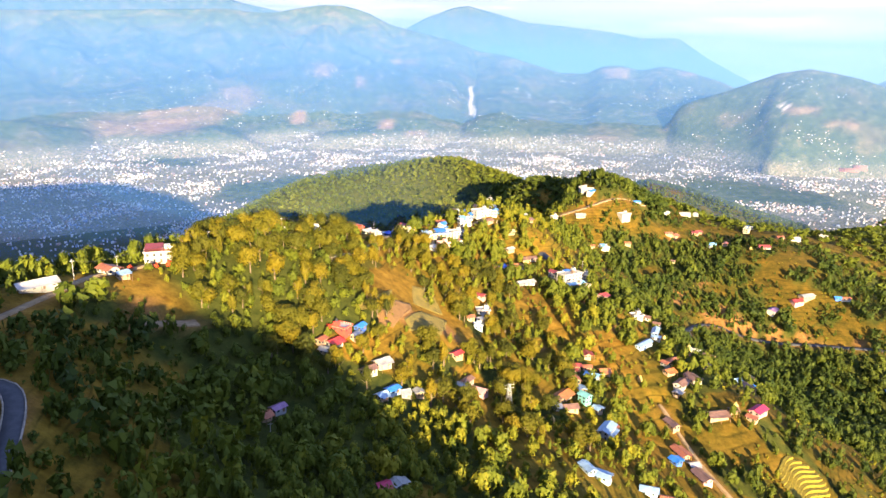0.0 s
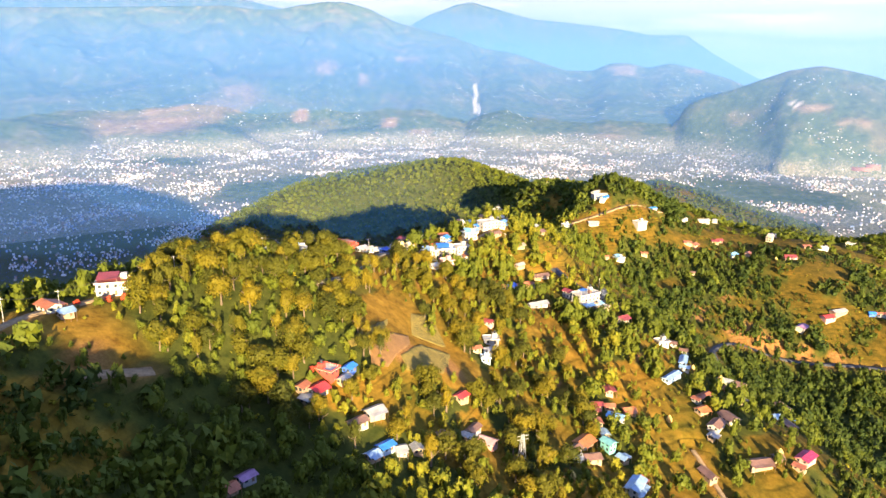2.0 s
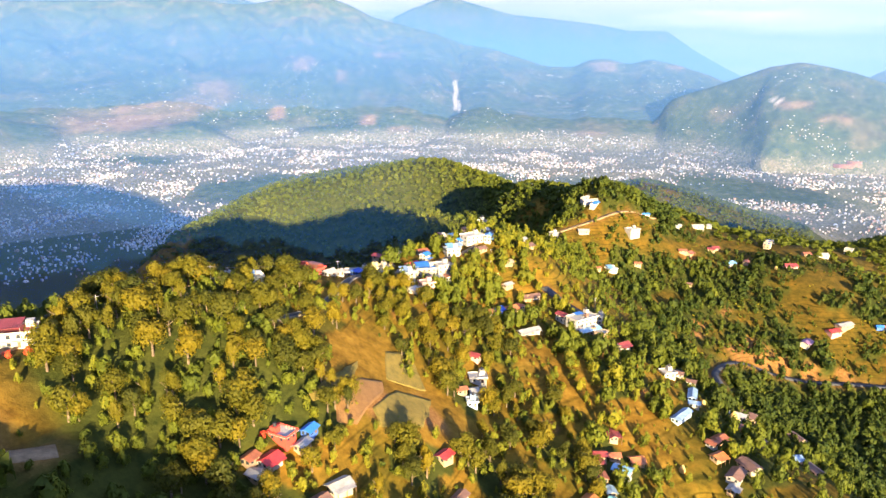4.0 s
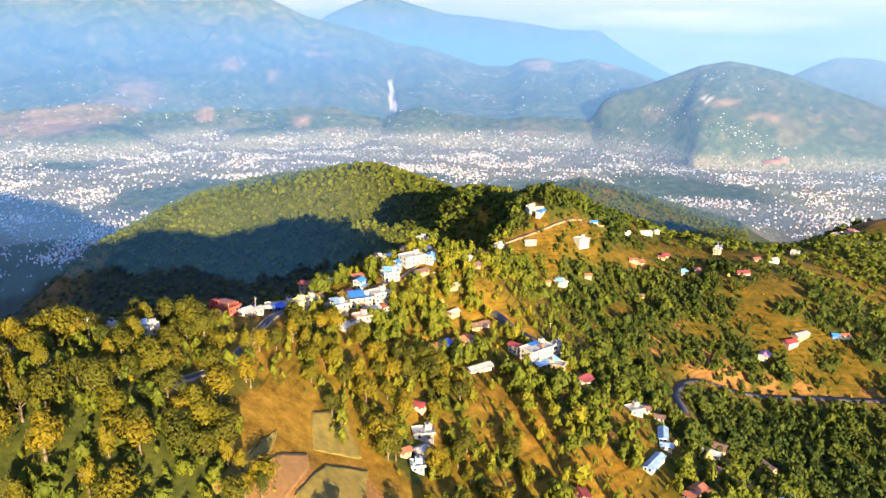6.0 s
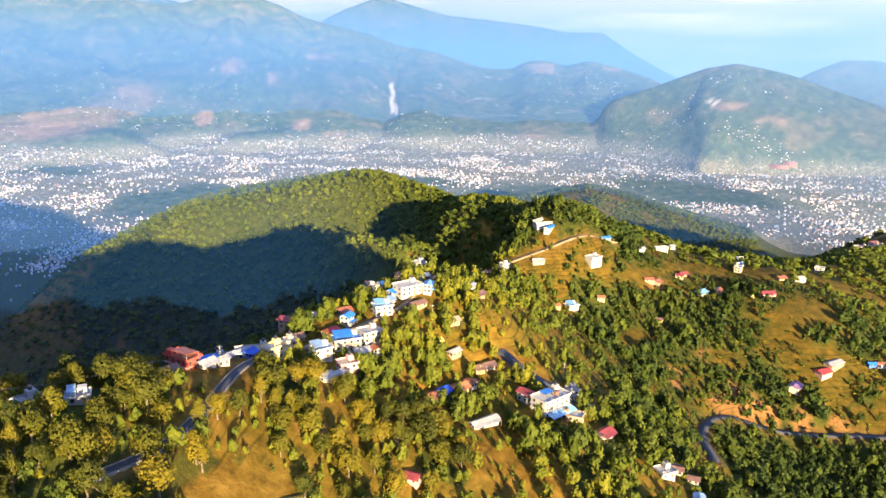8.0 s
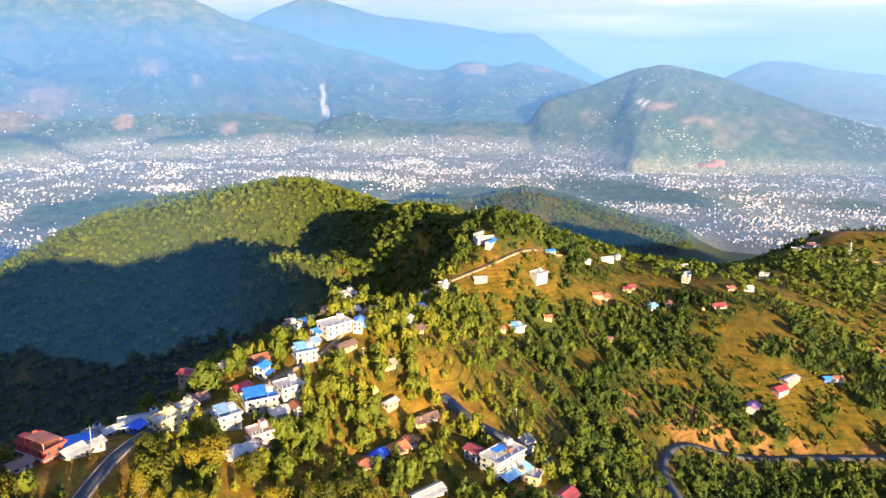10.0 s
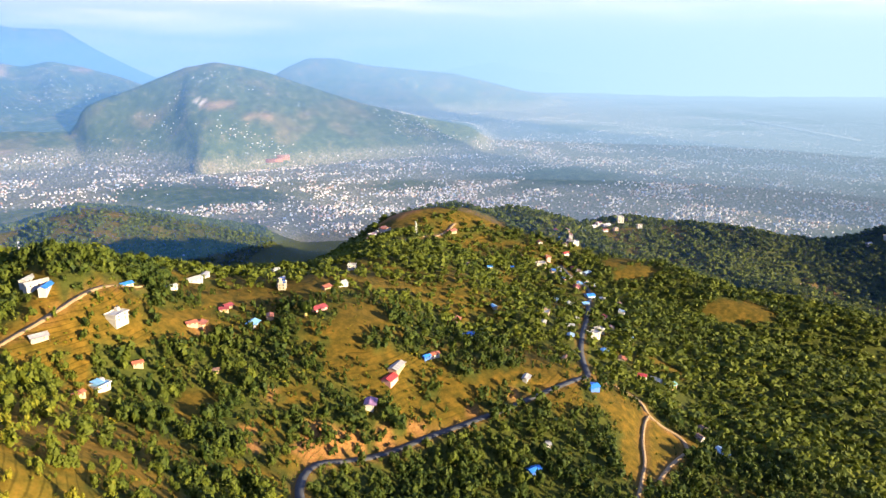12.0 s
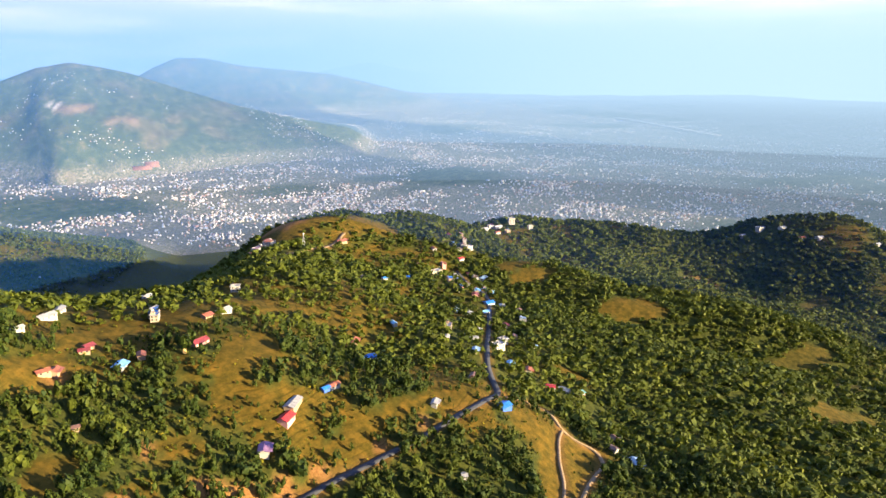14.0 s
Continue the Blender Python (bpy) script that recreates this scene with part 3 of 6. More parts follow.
# bare cuts and ploughed plots: x, y, reach
BARE = [(279.7, 654.3, 16), (262.7, 647.2, 12), (300.7, 647.5, 10), (324.7, 642.7, 10), (350.7, 639.8, 8), (400.8, 628.2, 7), (440.8, 621.5, 6), (112.2, 819.7, 14), (108.3, 797.8, 8), (-9.2, 439.9, 6), (-27.3, 467.7, 5),
        (-11.1, 360.1, 13), (2.9, 370.2, 12), (262.4, 780.9, 9), (-47.3, 473.6, 8), (-121, 281.6, 8), (270.6, 699.1, 6), (236.6, 671, 6), (230.6, 654, 6), (757.3, 1113.4, 40), (100.8, 468.6, 5), (115.9, 438.8, 6), (60.9, 398.5, 6)]


def bare_earth(x, y):
    out = np.zeros(np.shape(x))
    n = fbm(x / 9, y / 9, 3, 51)
    for cx, cy, reach in BARE:
        out = np.maximum(out, 1 - step(0.55, 1.1, np.hypot(x - cx, y - cy) / reach + (n - 0.45) * 1.1))
    d, _ = to_roads(x, y, 8.0)
    return np.maximum(out, (1 - step(1.0, 6.0, d + n * 4)) * 0.7)


# landslips, bare tops and dry fields on the far hills: direction, half width, lower and upper rise, degrees
SLIPS = [(1.6, 0.11, -4.4, -2.0), (-10.3, 0.8, -1.3, -0.3), (13.3, 1.0, -1.1, -0.3), (18.6, 0.7, -0.9, -0.5), (27.0, 1.2, -3.4, -2.9), (26.0, 0.25, -3.0, -2.8), (0.2, 1.4, -7.3, -6.8), (4.2, 0.8, -7.9, -7.5),
         (11.9, 1.7, -6.9, -5.9), (-12.7, 0.6, -5.1, -4.2), (-5.6, 0.7, -5.6, -4.9), (-2.8, 0.9, -6.3, -5.7), (-7.5, 0.3, -2.2, -1.2), (24.6, 2.5, -8.3, -7.8), (-8.5, 1.6, -7.4, -7.0), (-4, 1.2, -0.3, 0.0), (30, 1.2, -4.2, -3.9)]


# ---- the ground, one sheet to the horizon ----
def build_ground():
    turns = np.radians(np.concatenate([np.arange(-48, 1.0, 0.42), np.arange(1.0, 2.15, 0.1), np.arange(2.2, 104, 0.42), np.arange(104, 312, 4.0)]))
    ranges = np.r_[1.5, 4.0, 8.0, 12 * np.exp(np.arange(0, math.log(24000 / 12) + 0.011, 0.0130))]
    A, R = np.meshgrid(turns, ranges, indexing="ij")
    x, y = CENTRE[0] + np.sin(A) * R, CENTRE[1] + np.cos(A) * R
    z = ground(x, y)
    na, nr = A.shape
    full, open_land, near = np.zeros(R.shape), np.zeros(R.shape), R < 2200
    full[near], open_land[near] = wooded(x[near], y[near]), cleared(x[near], y[near])
    px, py, pz, _ = drawn_in(x, y, z)
    i, j = np.meshgrid(np.arange(na), np.arange(nr - 1), indexing="ij")
    k = (i + 1) % na
    quads = np.stack([i * nr + j, i * nr + j + 1, k * nr + j + 1, k * nr + j], -1).reshape(-1, 4)
    far = (R[:, :-1] > 2100).ravel().astype(int)
    me = soup("ground", np.stack([px, py, pz], -1).reshape(-1, 3), quads, [GROUND, FARLAND], index=far)
    me.polygons.foreach_set("use_smooth", np.ones(len(quads), bool))
    flat = 1 - step(30, 70, z - FLOOR)
    townish = flat * step(1700, 2200, R) * step(0.22, 0.40, fbm(x / 700, y / 700, 4, 61))
    az = np.degrees(A)
    up = np.degrees(np.arctan2(z, R))
    ragged = fbm(x / 260, y / 260, 4, 91) - 0.47
    fan = np.abs(up + ragged * 1.6 - np.interp(az, (-27, -25, -20.5, -15.5), (-5.3, -5.3, -4.4, -2.7)))
    plain = step(-30, -26, az) * (1 - step(-17.5, -14.0, az + ragged * 6)) * (1 - step(0.6, 1.2, fan)) * (0.45 + 0.5 * step(0.3, 0.6, fbm(x / 150, y / 150, 4, 93)))
    pale = np.zeros(R.shape)
    for turn, half, lower, upper in SLIPS:
        wide = (1 - step(half * 0.6, half * 1.2, np.abs(az - turn + ragged * half * 2.0)))
        plain = np.maximum(plain, wide * step(lower - 0.12, lower + 0.12, up + ragged * 0.5) * (1 - step(upper - 0.12, upper + 0.12, up + ragged * 0.5)))
    for turn, half, lower, upper in ((1.6, 0.17, -4.3, -2.0), (25.9, 0.4, -3.0, -2.8), (1.9, 0.1, -4.5, -3.6)):
        pale = np.maximum(pale, (1 - step(half * 0.7, half * 1.2, np.abs(az - turn + 0.06 * np.sin(up * 5)))) * step(lower - 0.1, lower + 0.1, up) * (1 - step(upper - 0.1, upper + 0.1, up)))
    plain = np.maximum(plain * 0.8, 0.22 * step(0.54, 0.68, fbm(x / 210, y / 210, 5, 95)) * step(FLOOR + 20, FLOOR + 60, z))
    cover = np.zeros((na, nr, 4))
    isfar = R > 2100
    steep = fbm(x / 40, y / 40, 3, 71)
    cover[..., 0] = np.where(isfar, np.clip(plain, 0, 1), np.clip(open_land * 0.8 + 0.3 * step(0.5, 0.7, steep), 0, 1))
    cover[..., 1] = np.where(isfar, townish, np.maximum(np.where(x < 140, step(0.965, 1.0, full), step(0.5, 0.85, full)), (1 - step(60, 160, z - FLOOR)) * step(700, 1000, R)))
    cover[..., 2] = np.where(isfar, pale, bare_earth(x, y))
    cover[..., 3] = 0.9 * step(90, 230, x)
    me.color_attributes.new("cover", "FLOAT_COLOR", "POINT").data.foreach_set("color", cover.reshape(-1).astype(np.float32))
    return tagged(new("ground", me), "steep terraced hillside of dry grass and earth above a wide valley", "ground", kind="structure")


build_ground()


def build_roads():
    asphalt = varied("asphalt", (0.03, 0.033, 0.04), (0.055, 0.057, 0.064), 0.5, 0.85)
    dirt = varied("dirt_track", (0.18, 0.12, 0.06), (0.32, 0.22, 0.12), 0.4, 0.95, depth=0.3)
    verge = varied("verge_stone", (0.16, 0.13, 0.10), (0.32, 0.28, 0.22), 0.7, 0.9)
    for name, half, kind, p in LAID:
        t = np.gradient(p[:, :2], axis=0)
        t /= np.linalg.norm(t, axis=1, keepdims=True)
        side = np.stack([t[:, 1], -t[:, 0]], 1)

        def strip(a, b, lift_a, lift_b):
            rows = [np.c_[p[:, :2] + side * o, p[:, 2] + h] for o, h in ((a, -1.2), (a, lift_a), (b, lift_b), (b, -1.2))]
            n = len(p)
            k = np.arange(n - 1)
            faces = [np.stack([k + r * n, k + 1 + r * n, k + 1 + (r + 1) * n, k + (r + 1) * n], 1) for r in range(3)]
            return np.concatenate(rows), np.concatenate(faces)
        v, f = strip(-half, half, 0.25, 0.25)
        ob = tagged(new(name, soup(name, v, f, [asphalt if kind == "asphalt" else dirt])), "narrow grey asphalt hill road" if kind == "asphalt" else "pale dirt track across the slope", "road", kind="structure")
        if kind == "asphalt" and name == "road" and p[0, 0] < 0:
            for a in (-half - 0.5, half + 0.05):
                v, f = strip(a, a + 0.45, 0.42, 0.42)
                kerb = new("kerb", soup("kerb", v, f, [verge]))
                kerb.parent = ob


build_roads()


# ---- haze over the valley, painted on translucent sheets ----
def haze_sheet_material(HAZE, glow=None):
    """Near sheets scatter light from both sides; with glow, a sheet emits painted haze light instead."""
    m = bpy.data.materials.new("haze")
    m.use_nodes = True
    nt = m.node_tree
    nt.nodes.remove(nt.nodes["Principled BSDF"])
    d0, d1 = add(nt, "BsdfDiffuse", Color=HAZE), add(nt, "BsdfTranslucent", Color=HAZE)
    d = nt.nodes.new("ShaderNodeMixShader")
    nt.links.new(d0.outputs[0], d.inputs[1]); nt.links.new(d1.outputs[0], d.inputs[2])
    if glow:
        # emission paints the light that haze would scatter towards the eye
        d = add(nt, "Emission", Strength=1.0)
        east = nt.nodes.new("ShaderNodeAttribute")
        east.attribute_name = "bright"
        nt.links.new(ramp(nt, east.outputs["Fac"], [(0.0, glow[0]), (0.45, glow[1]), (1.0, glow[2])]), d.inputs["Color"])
    t = nt.nodes.new("ShaderNodeBsdfTransparent")
    mix = nt.nodes.new("ShaderNodeMixShader")
    a = nt.nodes.new("ShaderNodeAttribute")
    a.attribute_name = "tint"
    nt.links.new(a.outputs["Fac"], mix.inputs[0])
    nt.links.new(t.outputs[0], mix.inputs[1]); nt.links.new(d.outputs[0], mix.inputs[2])
    nt.links.new(mix.outputs[0], nt.nodes["Material Output"].inputs["Surface"])
    return m


def build_haze_sheets():
    thin = haze_sheet_material((0.04, 0.24, 0.85, 1))
    # from 1950 m outwards the sheets glow, haze light painted as emission
    distance = haze_sheet_material((0.3, 0.5, 0.9, 1), ((0.13, 0.28, 0.48), (0.165, 0.30, 0.46), (0.27, 0.385, 0.455)))
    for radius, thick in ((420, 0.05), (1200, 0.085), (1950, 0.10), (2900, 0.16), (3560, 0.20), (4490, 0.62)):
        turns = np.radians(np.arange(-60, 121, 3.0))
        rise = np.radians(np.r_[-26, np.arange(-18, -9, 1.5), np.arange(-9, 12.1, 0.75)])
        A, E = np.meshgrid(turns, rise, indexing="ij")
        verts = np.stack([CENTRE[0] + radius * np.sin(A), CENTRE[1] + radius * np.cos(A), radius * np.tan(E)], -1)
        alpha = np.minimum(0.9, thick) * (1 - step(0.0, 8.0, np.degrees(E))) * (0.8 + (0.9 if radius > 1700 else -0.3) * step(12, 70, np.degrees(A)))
        if radius < 700:             # the near sheet is added in the west only, to tint the shade blue
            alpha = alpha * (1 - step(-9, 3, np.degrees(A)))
        if 1900 < radius < 4000:      # sheets fade towards the valley floor, and are denser towards the mountains' tops
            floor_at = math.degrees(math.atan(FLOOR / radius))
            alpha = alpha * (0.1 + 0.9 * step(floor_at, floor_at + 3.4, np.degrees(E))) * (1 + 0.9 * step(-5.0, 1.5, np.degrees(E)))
        if radius == 3560:            # denser painted haze before the far plain in the east
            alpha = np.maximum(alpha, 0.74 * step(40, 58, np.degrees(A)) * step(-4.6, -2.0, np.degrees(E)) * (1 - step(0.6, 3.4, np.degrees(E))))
        if radius == 4490:            # the last glowing sheet closes off the plain in the east
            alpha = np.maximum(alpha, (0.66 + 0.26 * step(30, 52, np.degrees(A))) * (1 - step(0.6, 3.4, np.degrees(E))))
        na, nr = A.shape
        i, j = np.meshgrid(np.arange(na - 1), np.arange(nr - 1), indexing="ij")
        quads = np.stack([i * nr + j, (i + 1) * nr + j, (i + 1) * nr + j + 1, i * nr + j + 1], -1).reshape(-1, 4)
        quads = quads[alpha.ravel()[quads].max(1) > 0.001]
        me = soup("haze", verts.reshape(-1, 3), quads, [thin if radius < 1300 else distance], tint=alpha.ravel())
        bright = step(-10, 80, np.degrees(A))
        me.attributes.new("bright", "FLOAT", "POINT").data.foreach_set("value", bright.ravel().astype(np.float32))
        tagged(new("haze", me), "thin blue sheet painted as morning haze over the valley", "haze", kind="structure")


build_haze_sheets()


# ---- the towns in the valley ----
def house_mat(name):
    m, nt, b = node_mat(name)
    g = nt.nodes.new("ShaderNodeNewGeometry")
    col = ramp(nt, g.outputs["Random Per Island"], [(0.0, (0.36, 0.33, 0.29)), (0.25, (0.58, 0.545, 0.49)), (0.45, (0.30, 0.26, 0.22)), (0.55, (0.30, 0.16, 0.11)), (0.66, (0.22, 0.23, 0.24)), (0.82, (0.20, 0.26, 0.36)), (1.0, (0.55, 0.52, 0.47))])
    nt.links.new(col, b.inputs["Base Color"])
    b.inputs["Roughness"].default_value = 0.8
    return m


BOX = np.array([(-1, -1, -0.4), (1, -1, -0.4), (1, 1, -0.4), (-1, 1, -0.4), (-1, -1, 1), (1, -1, 1), (1, 1, 1), (-1, 1, 1)], float)
BOX_FACES = np.array([(4, 5, 6, 7), (0, 1, 5, 4), (1, 2, 6, 5), (2, 3, 7, 6), (3, 0, 4, 7)])


def boxes(name, x, y, size, height, turn, label, mat):
    """Many far houses as one object."""
    z = land(x, y)
    c, s = np.cos(turn), np.sin(turn)
    v = BOX[None] * np.stack([size[:, 0], size[:, 1], height], 1)[:, None] * (0.5, 0.5, 1)
    vx, vy = v[..., 0] * c[:, None] - v[..., 1] * s[:, None], v[..., 0] * s[:, None] + v[..., 1] * c[:, None]
    wx, wy, wz, _ = drawn_in(x[:, None] + vx, y[:, None] + vy, z[:, None] + v[..., 2])
    faces = (BOX_FACES[None] + 8 * np.arange(len(x))[:, None, None]).reshape(-1, 4)
    me = soup(name, np.stack([wx, wy, wz], -1).reshape(-1, 3), faces, [mat])
    return tagged(new(name, me), label, "buildings", kind="stuff")


def build_towns():
    rng = np.random.default_rng(3)
    mat = house_mat("town_walls")
    n = 300000
    az = np.radians(rng.uniform(-36, 95, n))
    r = 1350 * (10000 / 1350) ** rng.random(n)
    x, y = CENTRE[0] + np.sin(az) * r, CENTRE[1] + np.cos(az) * r
    z = land(x, y)
    dens = step(0.22, 0.40, fbm(x / 700, y / 700, 4, 61)) * (0.10 + 0.90 * step(0.38, 0.6, fbm(x / 150, y / 150, 3, 63)))
    dens = dens * (1 - step(25, 60, z - FLOOR)) * 0.72 * step(2150, 2450, r + 500 * (az < radians(-12)))
    ok = rng.random(n) < dens
    x, y = x[ok], y[ok]
    k = len(x)
    size = rng.uniform(3.0, 5.6, (k, 2)) * (1 + (rng.random((k, 1)) < 0.05) * 1.4)
    far_off = np.hypot(x, y)
    size = size * (0.72 + 0.28 * step(1800, 3200, far_off))[:, None]
    boxes("valley_town", x, y, size, rng.uniform(2.5, 6.0, k), rng.uniform(0, 3.14, k), "dense pale concrete houses of a valley town", mat)
    n = 60000
    az = np.radians(rng.uniform(-30, 58, n))
    r = rng.uniform(1500, 9000, n)
    x, y = CENTRE[0] + np.sin(az) * r, CENTRE[1] + np.cos(az) * r
    z, az_of = land(x, y), np.degrees(az)
    ok = (z - FLOOR > 50) & (z < 60) & (rng.random(n) < 0.8 * step(0.46, 0.62, fbm(x / 380, y / 380, 4, 67)) * (1 - 0.75 * step(26, 24, az_of)))
    x, y = x[ok], y[ok]
    k = len(x)
    boxes("hill_houses", x, y, rng.uniform(3.5, 7, (k, 2)) * (1 + 0.9 * step(4200, 6500, np.hypot(x, y)))[:, None], rng.uniform(1.5, 3.5, k), rng.uniform(0, 3.14, k), "scattered pale houses on the far hills", mat)


build_towns()


def far_mark(name, az, r, length, width, height, turn, colour, label, category):
    """A long low building or strip out in the valley."""
    x, y = CENTRE[0] + r * math.sin(radians(az)), CENTRE[1] + r * math.cos(radians(az))
    u = BOX * (length / 2, width / 2, height)
    c, s = math.cos(radians(turn)), math.sin(radians(turn))
    wx, wy, wz, _ = drawn_in(x + u[:, 0] * c - u[:, 1] * s, y + u[:, 0] * s + u[:, 1] * c, float(land(np.array([x]), np.array([y]))[0]) + u[:, 2])
    tagged(new(name, soup(name, np.stack([wx, wy, wz], 1), BOX_FACES, [varied(name, shade_of(colour, 0.7), colour, 0.05)])), label, category)


def shade_of(c, k):
    return tuple(v * k for v in c)


far_mark("civic_building", 30.9, 3680, 80, 20, 12, -20, (0.27, 0.12, 0.09), "long red-brown civic building in the valley town", "building")
far_mark("civic_building", 31.6, 3705, 60, 20, 17, -20, (0.30, 0.15, 0.11), "long red-brown civic building in the valley town", "building")
far_mark("runway", 69.8, 6363, 1740, 60, 6, 47, (0.40, 0.36, 0.30), "pale runway strip on the valley floor", "runway")


